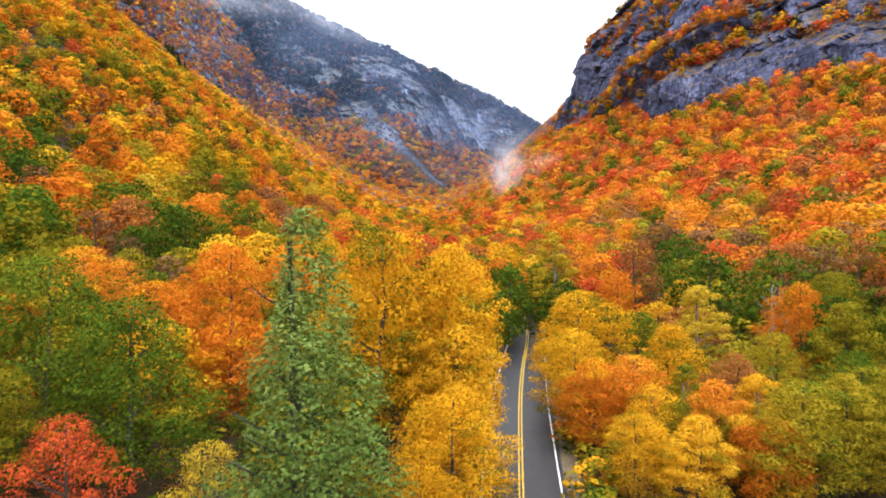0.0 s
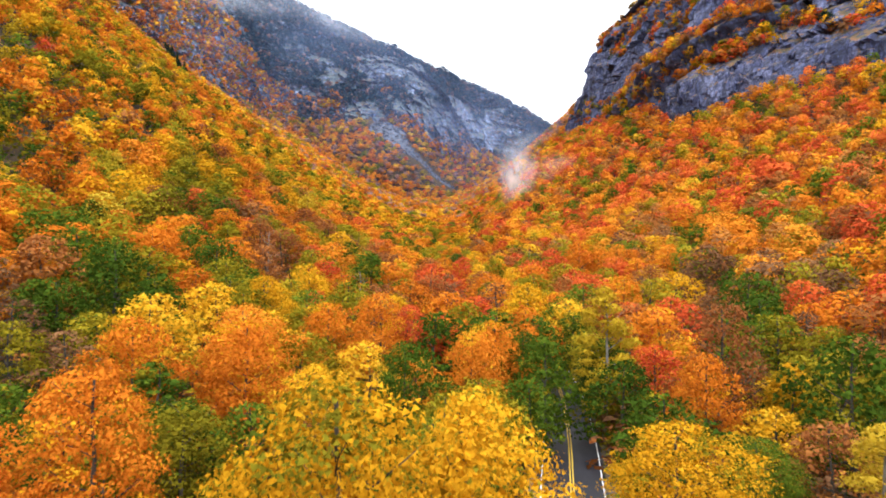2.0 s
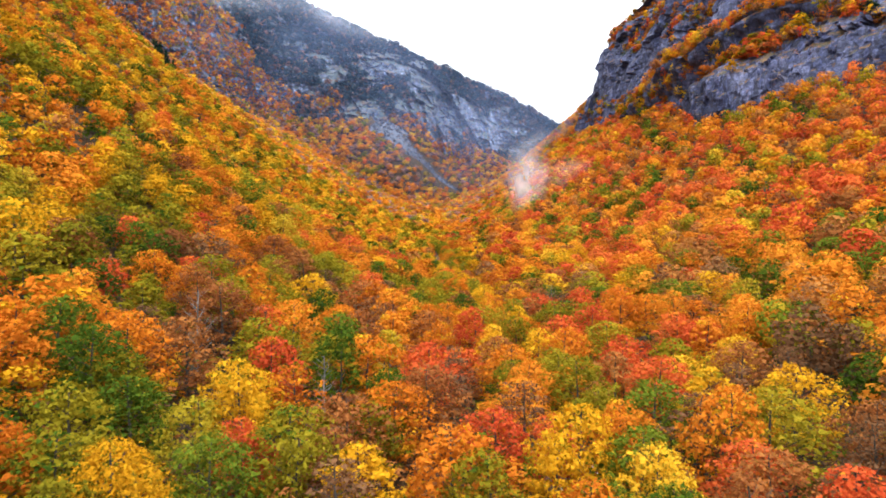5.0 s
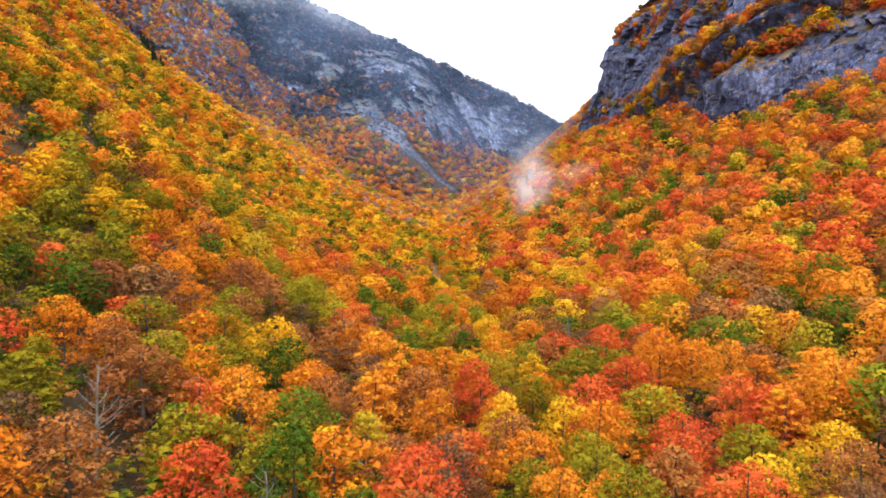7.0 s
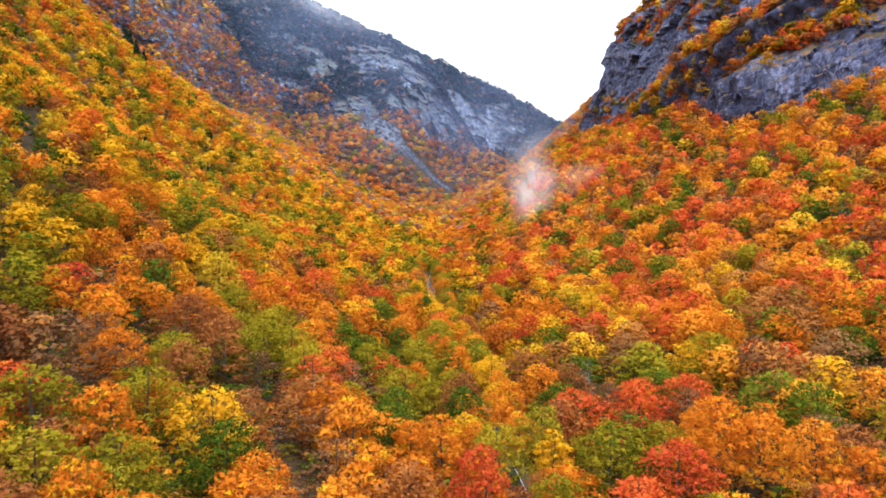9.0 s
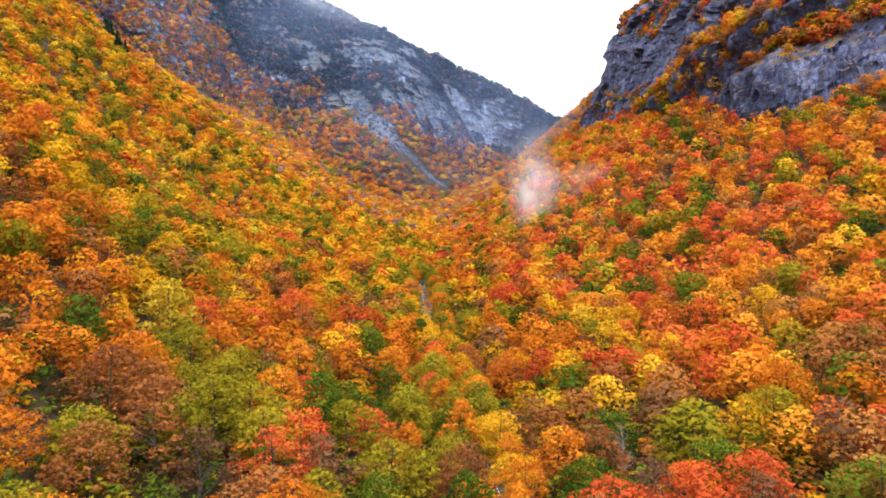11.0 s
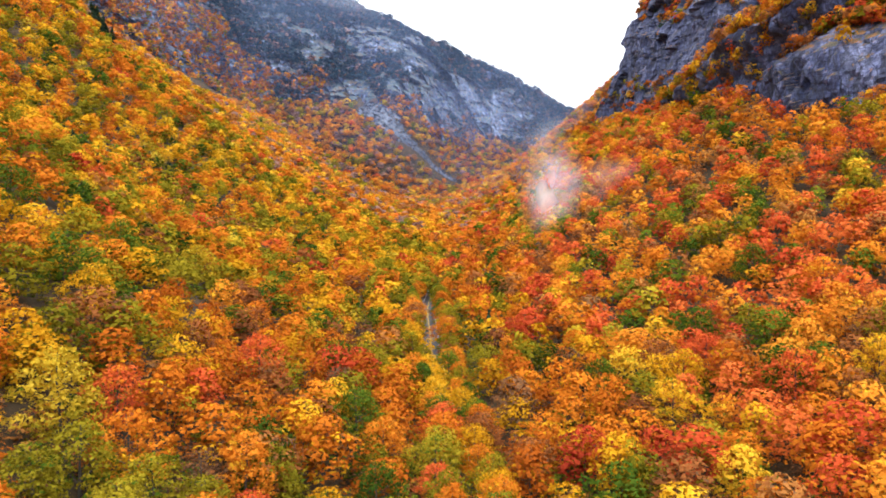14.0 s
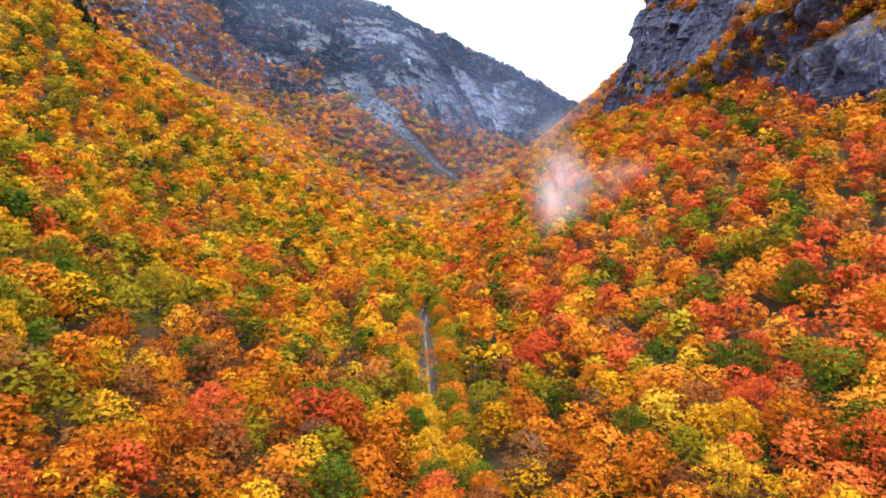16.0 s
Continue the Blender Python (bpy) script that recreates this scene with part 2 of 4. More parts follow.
def height(x, y):
    z = float(lie(x, y))
    d = abs(x - float(axis_x(y)))
    return z + 2.4 * min(max((d - 6) / 20, 0), 1) * wobble(x, y, 34)


def sheet(name, xs, ys, fn, material):
    """A grid of points fn(x, y) as one mesh."""
    verts = [fn(x, y) for y in ys for x in xs]
    n = len(xs)
    faces = [(j * n + i, j * n + i + 1, (j + 1) * n + i + 1, (j + 1) * n + i) for j in range(len(ys) - 1) for i in range(n - 1)]
    me = bpy.data.meshes.new(name)
    me.from_pydata(verts, [], faces)
    me.materials.append(material)
    me.polygons.foreach_set("use_smooth", [True] * len(faces))
    return new(name, me)


def spread(stops):
    """Values from stretches of (start, end, step)."""
    out = []
    for a, b, s in stops:
        out += list(np.arange(a, b, s))
    return out


ground_x = spread([(-3800, -800, 250), (-800, -120, 16), (-120, 120, 6), (120, 800, 16), (800, 3900, 250)])
ground_y = spread([(-2600, -200, 200), (-200, 0, 20), (0, 560, 7), (560, 1900, 16), (1900, 4600, 200)])
lie_rows = lie(*np.meshgrid(ground_x, ground_y)).ravel().tolist()
axis_rows = axis_x(np.array(ground_y)).repeat(len(ground_x)).tolist()
lie_at = iter(zip(lie_rows, axis_rows))


def bumpy(x, y, z, axis):
    return z + 2.4 * min(max((abs(x - axis) - 6) / 20, 0), 1) * wobble(x, y, 34)


ground = sheet("ground", ground_x, ground_y, lambda x, y: (x, y, bumpy(x, y, *next(lie_at))), LITTER)
tagged(ground, "steep valley ground covered with brown leaf litter", "ground", kind="structure")


# ---------------------------------------------------------------- road
def ribbon(name, offset, width, lift, material, y0=-60.0, y1=640.0, thick=0.05, parent=None):
    """A strip along the valley road, offset from its middle."""
    ys = np.arange(y0, y1, 4.0)
    cx, slope = axis_x(ys), np.gradient(axis_x(ys), ys)
    verts, faces = [], []
    for y, x, s in zip(ys, cx, slope):
        side = Vector((1, -s, 0)).normalized()
        for o, dz in ((offset - width / 2, -thick), (offset - width / 2, 0), (offset + width / 2, 0), (offset + width / 2, -thick)):
            verts.append((x + side.x * o, y + side.y * o, float(floor_z(y)) + lift + dz))
    for j in range(len(ys) - 1):
        a, b = 4 * j, 4 * j + 4
        faces += [(a + k, a + k + 1, b + k + 1, b + k) for k in range(3)]
    me = bpy.data.meshes.new(name)
    me.from_pydata(verts, [], faces)
    me.materials.append(material)
    ob = new(name, me)
    ob.parent = parent
    return ob


verge = tagged(ribbon("verge", 0, 9.4, 0.10, GRAVEL, thick=0.6), "gravelly grass verge beside the road", "verge", kind="structure")
road = tagged(ribbon("road", 0, 6.6, 0.22, ASPHALT, thick=0.25), "damp dark two-lane asphalt mountain road", "road", kind="structure")
for o in (-0.14, 0.14):
    ribbon("yellow_line", o, 0.12, 0.226, YELLOW_PAINT, thick=0.004, parent=road)
for o in (-2.95, 2.95):
    ribbon("edge_line", o, 0.13, 0.226, WHITE_PAINT, thick=0.004, parent=road)


# ---------------------------------------------------------------- rock walls
def facets(p, size, tall, tilt):
    """Offset of a broken rock face: flat, tilted facets round scattered points."""
    v = Vector((p.x / size, p.y / size, p.z / (size * tall)))
    near = noise.voronoi(v)[1][0]
    a, b, c = ((math.sin(near.x * 12.9 + near.y * k + near.z * 37.7) * 4375.5) % 1.0 - 0.5 for k in (78.2, 41.3, 23.9))
    d = v - near
    return size * tilt * (a * (d.x + d.y) + b * d.z + 0.3 * c)


def rock_wall(name, plan, rows, cols, sizes, material, rough):
    """A rock face over a line in plan. plan(u) gives foot, inward way, height and lean; sizes of the facets, widest first."""
    verts = []
    for i in range(cols + 1):
        foot, inward, tall, lean = plan(i / cols)
        for j in range(rows + 1):
            v = j / rows
            p = foot + Vector((0, 0, tall * v if j else -35)) + inward * lean(v) * tall
            big = rough * noise.fractal(Vector((p.x / (6 * rough), p.y / (6 * rough), p.z / (12 * rough))), 0.9, 2.1, 3)
            fine = noise.noise_vector(p / (rough * 0.55)) * rough * 0.16
            verts.append(p - inward * (big + sum(facets(p + fine, *f) for f in sizes)) + fine * 0.4)
    n = rows + 1
    faces = [(i * n + j, (i + 1) * n + j, (i + 1) * n + j + 1, i * n + j + 1) for i in range(cols) for j in range(rows)]
    me = bpy.data.meshes.new(name)
    me.from_pydata(verts, [], faces)
    me.materials.append(material)
    return new(name, me)


def wall_plan(xs, ys, zs, talls, lean):
    n = len(ys) - 1
    at = lambda w: Vector([float(np.interp(np.clip(w, 0, 1) * n, range(n + 1), c)) for c in (xs, ys, zs)])
    soft = lambda w: sum((at(w + 0.014 * k) for k in range(-2, 3)), Vector()) / 5

    def plan(u):
        way = soft(u + 0.02) - soft(u - 0.02)
        return soft(u), Vector((-way.y, way.x, 0)).normalized(), float(np.interp(u * n, range(n + 1), talls)), lean

    return plan


cliff_y = [1160, 1115, 1063, 980, 900, 800, 700, 650, 610, 570, 490, 380, 240]
cliff_x = [420, 235, 167, 175, 184, 185, 190, 206, 238, 284, 334, 390, 460]
cliff_z = [205, 210, 205, 192, 182, 166, 148, 160, 176, 186, 176, 160, 140]
cliff = rock_wall("cliff", wall_plan(cliff_x, cliff_y, cliff_z, [185] * 13, lambda v: 0.30 * min(v, 0.55) + 0.3 * max(v - 0.45, 0) + 1.0 * max(v - 0.68, 0) + 1.6 * max(v - 0.88, 0)),
                  104, 470, ((46, 1.7, 0.5), (17, 2.0, 0.6), (7, 1.7, 0.75)), CLIFF_ROCK, 9.0)
tagged(cliff, "dark wet blue-grey rock cliff with ledges above the forest", "cliff", kind="structure")

spur_y = [700, 668, 640, 600, 576, 556, 500, 420, 330, 220]
spur_x = [196, 190, 187, 187, 204, 238, 278, 318, 362, 420]
spur_z = [146, 138, 130, 120, 120, 134, 128, 118, 108, 96]
spur_tall = [12, 44, 84, 100, 100, 94, 90, 90, 90, 90]
spur = rock_wall("rock_spur", wall_plan(spur_x, spur_y, spur_z, spur_tall, lambda v: 0.2 * v + 0.85 * max(v - 0.42, 0)),
                 56, 340, ((30, 1.5, 0.5), (11, 1.6, 0.5), (4.5, 1.4, 0.4)), CLIFF_ROCK, 6.0)
tagged(spur, "low dark rock spur with shrubs on its top", "cliff", kind="structure")

def ledge_point(v, u):
    """A tree-grown ledge that climbs the cliff: v from its foot over its lip to the wall, u along it."""
    y = 842 - 266 * u
    wall = float(np.interp(y, cliff_y[::-1], cliff_x[::-1]))
    rise = 182 + 42 * u + 5 * wobble(u * 90, 3.0, 14)
    out, up = float(np.interp(v, [0, 1, 2, 3], [6, -7, 8, 70])), float(np.interp(v, [0, 1, 2, 3], [-52, -10, 3, 30]))
    broken = facets(Vector((y, up * 1.5, 7.0)), 13.0, 1.2, 0.9) + facets(Vector((y, up * 1.5, 3.0)), 5.0, 1.2, 0.8)
    shift = 5 * wobble(u * 160, v * 14, 11, 4.0)
    return wall + out + shift + broken, y + shift, rise + up + 0.6 * shift


ledge = sheet("rock_ledge", np.linspace(0, 3, 60), np.linspace(0, 1, 180), ledge_point, CLIFF_ROCK)
tagged(ledge, "rock ledge climbing the cliff under orange trees", "cliff", kind="structure")

crest_z = smooth_line([(-1500, 1060), (-700, 800), (-335, 620), (-131, 522), (-34, 478), (123, 412), (200, 368), (252, 340), (420, 300), (900, 330)], 20)
foot_y = smooth_line([(-1500, 1000), (-700, 1150), (-400, 1370), (-300, 1400), (-190, 1412), (-90, 1412), (0, 1560), (78, 1640), (250, 1700), (900, 1780)], 20)


def mountain_plan(u):
    x = -700 + 1200 * u
    y = float(foot_y(x))
    base = float(lie(x, y)) - 25
    tall = float(crest_z(x)) - base
    run = (1790 - y) / tall
    return Vector((x, y, base)), Vector((0, 1, 0)), tall, lambda v: run * (0.55 * v + 0.45 * v**3)


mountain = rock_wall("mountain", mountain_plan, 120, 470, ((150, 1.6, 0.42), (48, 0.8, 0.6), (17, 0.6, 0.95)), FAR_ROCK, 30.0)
tagged(mountain, "haze-tinted blue-grey rocky mountain wall with dark growth and pale slabs", "mountain", kind="structure")

# ---------------------------------------------------------------- rock slide under the wall
slide_x, slide_y, slide_w = [-150, -114, -77, -36, 8], [1428, 1402, 1380, 1418, 1462], [22, 29, 24, 12, 7]


def slide_at(w):
    return [float(np.interp(w * 4, range(5), c)) for c in (slide_x, slide_y, slide_w)]


def slide_point(a, b):
    x, y, wide = slide_at(b)
    wide *= 1 + 0.5 * noise.noise(Vector((b * 14, 3 * a, 0)))
    px, py = x + a * wide * 0.45, y + a * wide * 0.9
    return px, py, float(lie(px, py)) + 2.0 * (1 - a * a) + 3.4 * wobble(px, py, 5, 2.0)


slide = sheet("rock_slide", np.linspace(-1, 1, 15), np.linspace(0, 1, 90), slide_point, TALUS_ROCK)
tagged(slide, "pale grey rock slide running down from the mountain wall", "rock slide", kind="structure")
r_stone = np.random.default_rng(23)
stone_verts, stone_faces = [], []
for k in range(520):
    b = r_stone.random() ** 1.3
    sx, sy, sz = slide_point(r_stone.uniform(-1.15, 1.15), b)
    big = r_stone.uniform(0.8, 2.9) * (1.2 - 0.6 * b)
    shape = np.array([(1, 0, 0), (-1, 0, 0), (0, 1, 0), (0, -1, 0), (0, 0, 1), (0, 0, -1)]) * r_stone.uniform(0.6, 1.3, (6, 1)) * big + r_stone.normal(size=(6, 3)) * big * 0.3
    o = len(stone_verts)
    stone_verts += [(sx + p[0], sy + p[1], sz + 0.5 * big + p[2]) for p in shape.tolist()]
    stone_faces += [(o + i, o + j, o + 4) for i, j in ((0, 2), (2, 1), (1, 3), (3, 0))] + [(o + j, o + i, o + 5) for i, j in ((0, 2), (2, 1), (1, 3), (3, 0))]
stones = bpy.data.meshes.new("slide_boulders")
stones.from_pydata(stone_verts, [], stone_faces)
stones.materials.append(TALUS_ROCK)
tagged(new("slide_boulders", stones), "grey broken boulders lying on the rock slide", "boulders", kind="stuff")


# ---------------------------------------------------------------- trees
rng = np.random.default_rng(11)


def crown_points(r, tall, wide, form, lobes, count, size, bottom, stir=0.5, lump=(0.12, 0.32), mixed=0.6, whole=0.35, shell=(0.66, 1.26), spray=1.9):
    """Leaf triangles of a crown (n, 3, 3), which of its two tones each has, and the way each leaf's spray faces. Leaves cover many rounded lobes."""
    at, rads, fellow = [], [], []
    turn_a, turn_b = r.uniform(0, 6.28, 2)
    for k in range(lobes):
        v = min(1.0, (k + r.uniform(0.1, 0.9)) / lobes)
        if form == "cone":
            reach = wide * (1.04 - v) ** 0.85 * (0.6 + 0.4 * min(1, v * 7))
            rad = reach * r.uniform(0.22, 0.5) + 0.07 * wide
        elif form == "spire":
            reach = wide * min(1.0, (1.02 - v) * 1.3) ** 0.8 * (0.8 + 0.2 * min(1, v * 5))
            rad = wide * r.uniform(0.18, 0.38) * (1.1 - 0.6 * v)
        elif form == "oval":
            reach = wide * math.sin(math.pi * min(0.2 + 0.78 * v, 0.98)) ** 0.6
            rad = wide * r.uniform(*lump)
        else:
            reach = wide * math.sqrt(max(1 - (max(v - 0.22, 0) / 0.8) ** 2, 0.03)) * (0.78 + 0.22 * min(1, v * 4))
            rad = wide * r.uniform(*lump)
        a = k * 2.39996 + r.uniform(-0.6, 0.6)
        if form != "cone":
            reach *= 1 + 0.2 * math.sin(a + turn_a + 2 * v) + 0.16 * math.sin(3 * a + turn_b)
            rad *= 1.06
        d = max(reach - rad * 0.8, 0) * math.sqrt(r.uniform(0.35, 1.0)) * r.uniform(0.85, 1.15)
        low, high = tall * bottom + rad * 0.6, tall - rad * 0.7
        at.append((d * math.cos(a), d * math.sin(a), low + (high - low) * v))
        rads.append(rad)
        fellow.append(r.random() < 0.08 + mixed * max(0, 0.5 - v))
    at, rads, fellow = np.array(at), np.array(rads), np.array(fellow, int)
    own = r.choice(lobes, size=int(count * 2.2), p=rads**2 / (rads**2).sum())
    nrm = r.normal(size=(len(own), 3))
    nrm[:, 2] += 0.25
    nrm /= np.linalg.norm(nrm, axis=1)[:, None]
    squash = np.array([1.0, 1.0, {"cone": 0.82, "spire": 0.85}.get(form, 0.5)])
    mid = at[own] + nrm * squash * rads[own][:, None] * r.uniform(*shell, (len(own), 1))
    gap = np.linalg.norm((mid[:, None] - at[None]) / squash, axis=2) / rads[None]
    gap[np.arange(len(own)), own] = 9
    pickd = np.nonzero(gap.min(1) > 0.7)[0][:count]
    own, nrm, mid = own[pickd], nrm[pickd], mid[pickd]
    n = len(pickd)
    face = nrm + np.array([0, 0, 0.45]) + r.normal(size=(n, 3)) * stir
    face /= np.linalg.norm(face, axis=1)[:, None]
    u = np.cross(face, r.normal(size=(n, 3)))
    u /= np.linalg.norm(u, axis=1)[:, None]
    w = np.cross(face, u)
    s = size * r.uniform(0.6, 1.3, (n, 1))
    # every fourth leaf is a broad spray deeper inside the lobe
    mid[::4] = at[own[::4]] + (mid[::4] - at[own[::4]]) * 0.8
    s[::4] *= spray
    tris = np.stack([mid + u * s, mid - u * s * 0.6 + w * s * 0.75, mid - u * s * 0.5 - w * s * 0.8], 1)
    heart = np.array([0, 0, tall * (bottom + 0.35 * (1 - bottom))])
    away = (mid - heart) / np.array([wide, wide, tall * 0.5])
    away /= np.linalg.norm(away, axis=1)[:, None] + 1e-6
    shade = nrm * (0.95 - whole) + away * whole + face * 0.25
    shade /= np.linalg.norm(shade, axis=1)[:, None] + 1e-6
    return tris, np.where(r.random(n) < 0.03, 1 - fellow[own], fellow[own]), np.repeat(shade[:, None], 3, axis=1)


def tri_mesh(name, tris, slots, index=None, facing=None, tone=None):
    """A mesh of loose triangles (n, 3, 3)."""
    me = bpy.data.meshes.new(name)
    n = len(tris)
    me.vertices.add(3 * n)
    me.vertices.foreach_set("co", np.asarray(tris, np.float32).ravel())
    me.loops.add(3 * n)
    me.loops.foreach_set("vertex_index", np.arange(3 * n, dtype=np.int32))
    me.polygons.add(n)
    me.polygons.foreach_set("loop_start", np.arange(0, 3 * n, 3, dtype=np.int32))
    for s in slots:
        me.materials.append(s)
    if index is not None:
        me.polygons.foreach_set("material_index", np.asarray(index, np.int32))
    mood = me.attributes.new("tone", "FLOAT", "FACE")
    mood.data.foreach_set("value", np.asarray(tone if tone is not None else np.full(n, 0.5), np.float32))
    me.update()
    if facing is not None:
        me.polygons.foreach_set("use_smooth", np.ones(n, bool))
        me.normals_split_custom_set_from_vertices(np.asarray(facing).reshape(-1, 3).tolist())
    return me


def tube(bm, a, b, ra, rb, sides=6):
    way = (b - a).normalized()
    side = way.orthogonal().normalized()
    up = way.cross(side)
    rings = []
    for p, r in ((a, ra), (b, rb)):
        rings.append([bm.verts.new(p + (side * math.cos(t) + up * math.sin(t)) * r) for t in [2 * math.pi * k / sides for k in range(sides)]])
    for k in range(sides):
        bm.faces.new((rings[0][k], rings[0][(k + 1) % sides], rings[1][(k + 1) % sides], rings[1][k]))
    return b


def trunk_mesh(name, r, tall, wide, bottom, material, limbs=9):
    """A tapered, slightly bent trunk with limbs and twigs."""
    bm = bmesh.new()
    p, rad, steps = Vector((0, 0, -0.8)), 0.018 * tall + 0.04, 6
    joints = []
    for k in range(steps):
        q = Vector((r.normal() * 0.12, r.normal() * 0.12, 0)) * (k > 0) + Vector((p.x, p.y, tall * 0.92 * (k + 1) / steps))
        tube(bm, p, q, rad, rad * 0.78, 7)
        p, rad = q, rad * 0.78
        joints.append((q.copy(), rad))
    for k in range(limbs):
        v = bottom * 0.8 + (0.95 - bottom * 0.8) * (k + r.random()) / limbs
        j = min(int(v * steps), steps - 1)
        a = r.random() * 2 * math.pi
        start = Vector((joints[j][0].x, joints[j][0].y, tall * 0.92 * v))
        out = wide * r.uniform(0.5, 0.85) * (1.05 - 0.6 * v)
        mid = start + Vector((math.cos(a) * out * 0.55, math.sin(a) * out * 0.55, out * 0.35))
        end = mid + Vector((math.cos(a + 0.3) * out * 0.5, math.sin(a + 0.3) * out * 0.5, out * 0.45))
        tube(bm, start, mid, joints[j][1] * 0.55, joints[j][1] * 0.34, 5)
        tube(bm, mid, end, joints[j][1] * 0.34, 0.012, 4)
        for s in (-0.7, 0.8):
            tube(bm, mid, mid + Vector((math.cos(a + s) * out * 0.4, math.sin(a + s) * out * 0.4, out * 0.3)), joints[j][1] * 0.2, 0.01, 3)
    me = bpy.data.meshes.new(name)
    bm.to_mesh(me)
    bm.free()
    me.materials.append(material)
    return me


# kind: form, height, crown radius, lobes, leaves, leaf size, crown base, bark, limbs
KINDS = {
    "maple_tree": ("dome", 14.0, 5.6, 84, 9800, 0.145, 0.10, BARK, 10),
    "ash_tree": ("oval", 15.0, 4.3, 76, 8600, 0.145, 0.10, BARK, 10),
    "birch_tree": ("oval", 14.0, 3.3, 34, 6000, 0.13, 0.08, PALE_BARK, 14),
    "bare_maple_tree": ("dome", 13.0, 4.8, 36, 4600, 0.125, 0.14, BARK, 20),
    "poplar_tree": ("spire", 19.0, 3.7, 140, 28000, 0.078, 0.02, BARK, 16),
    "spruce_tree": ("cone", 15.0, 2.6, 60, 3000, 0.28, 0.04, BARK, 6),
}
WORDS = {"heath": "dull brown", "red": "crimson red", "orange": "bright orange", "gold": "golden amber", "yellow": "pale yellow", "olive": "yellow-green", "green": "still green",
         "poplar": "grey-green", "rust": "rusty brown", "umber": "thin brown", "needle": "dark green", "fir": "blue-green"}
SORT = {"spruce_tree": "dark spruce", "poplar_tree": "tall pointed poplar", "birch_tree": "slender birch", "ash_tree": "tall ash", "bare_maple_tree": "half-bare maple", "maple_tree": "broad maple"}
PROTO, ROOTS, PLANTED = {}, {}, []


def proto(kind, fine, which):
    """Trunk and crown of one growth of a kind; fine: with many small leaves, for the trees closest to the way."""
    key = (kind, fine, which)
    if key not in PROTO:
        form, tall, wide, lobes, count, size, bottom, bark, limbs = KINDS[kind]
        r = np.random.default_rng(100 + 7 * which + len(kind))
        part = (int(lobes * 1.25), int(count * 1.8), size * 0.74) if fine == 2 and form != "spire" else (lobes, count, size) if fine else (int(lobes * 0.8), int(count * 0.32), size * 1.4)
        tris, slots, facing = crown_points(r, tall, wide * r.uniform(0.92, 1.1), form, *part, bottom, 0.75, spray=1.5 if fine else 1.8)
        PROTO[key] = (trunk_mesh("trunk", r, tall, wide, bottom, bark, limbs), tri_mesh("crown", tris, [LEAVES["orange"], LEAVES["olive"]], slots, facing))
    return PROTO[key]


def plant(kind, tone, x, y, scale=1.0, girth=1.0, turn=0.0, which=0, fine=False):
    """One tree as a thing of its own: base, trunk and crown."""
    key = (kind, tone, fine, which % (4 if kind in ("maple_tree", "ash_tree") else 2))
    spot = Matrix.LocRotScale((x, y, height(x, y) - 0.1), Euler((0, 0, turn)), None)
    if key in ROOTS:
        ob = copy_thing(ROOTS[key], spot)
    else:
        ob = ROOTS[key] = new(kind)
        ob.empty_display_size = 0.5
        ob.matrix_world = spot
        trunk_me, crown_me = proto(kind, key[2], key[3])
        new("trunk", trunk_me).parent = ob
        crown = new("crown", crown_me)
        crown.parent = ob
        for slot, t in zip(crown.material_slots, (tone, FELLOW[tone])):
            slot.link = "OBJECT"
            slot.material = LEAVES[t]
        tagged(ob, f"{SORT[kind]} with {WORDS[tone]} {'needles' if tone == 'needle' else 'autumn leaves'} in the valley", "tree", "trees in the valley")
    ob.scale = (scale * girth, scale * girth, scale)
    PLANTED.append((x, y))
    return ob


def pick(r, table):
    names = list(table)
    p = np.array([table[n] for n in names], float)
    return names[int(r.choice(len(names), p=p / p.sum()))]


NEAR_MIX = {"olive": 28, "green": 34, "gold": 10, "orange": 14, "rust": 8, "umber": 6}
FLOOR_MIX = {"orange": 38, "gold": 22, "rust": 11, "red": 6, "olive": 14, "green": 9, "yellow": 3, "umber": 4}
NARROW_MIX = {"orange": 25, "gold": 4, "rust": 20, "red": 9, "olive": 12, "green": 17, "umber": 20}
LEFT_MIX = {"orange": 36, "gold": 29, "olive": 21, "green": 8, "rust": 6, "yellow": 4, "red": 2}
RIGHT_MIX = {"orange": 35, "red": 24, "rust": 18, "gold": 5, "olive": 9, "green": 13}


# its muted mauve tone paints distance haze into the far trees
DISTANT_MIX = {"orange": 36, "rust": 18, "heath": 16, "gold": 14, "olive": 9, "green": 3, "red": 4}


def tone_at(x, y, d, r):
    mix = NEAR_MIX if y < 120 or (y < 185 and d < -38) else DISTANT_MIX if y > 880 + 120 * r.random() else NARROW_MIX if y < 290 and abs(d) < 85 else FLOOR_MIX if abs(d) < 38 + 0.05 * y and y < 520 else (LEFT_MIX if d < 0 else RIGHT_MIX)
    patch = wobble(x, y, 60, 5.0)
    if patch > 0.26 and r.random() < 0.4:
        return "olive" if d < 0 else "red"
    if patch < -0.3 and r.random() < 0.4:
        return "orange"
    return pick(r, mix)


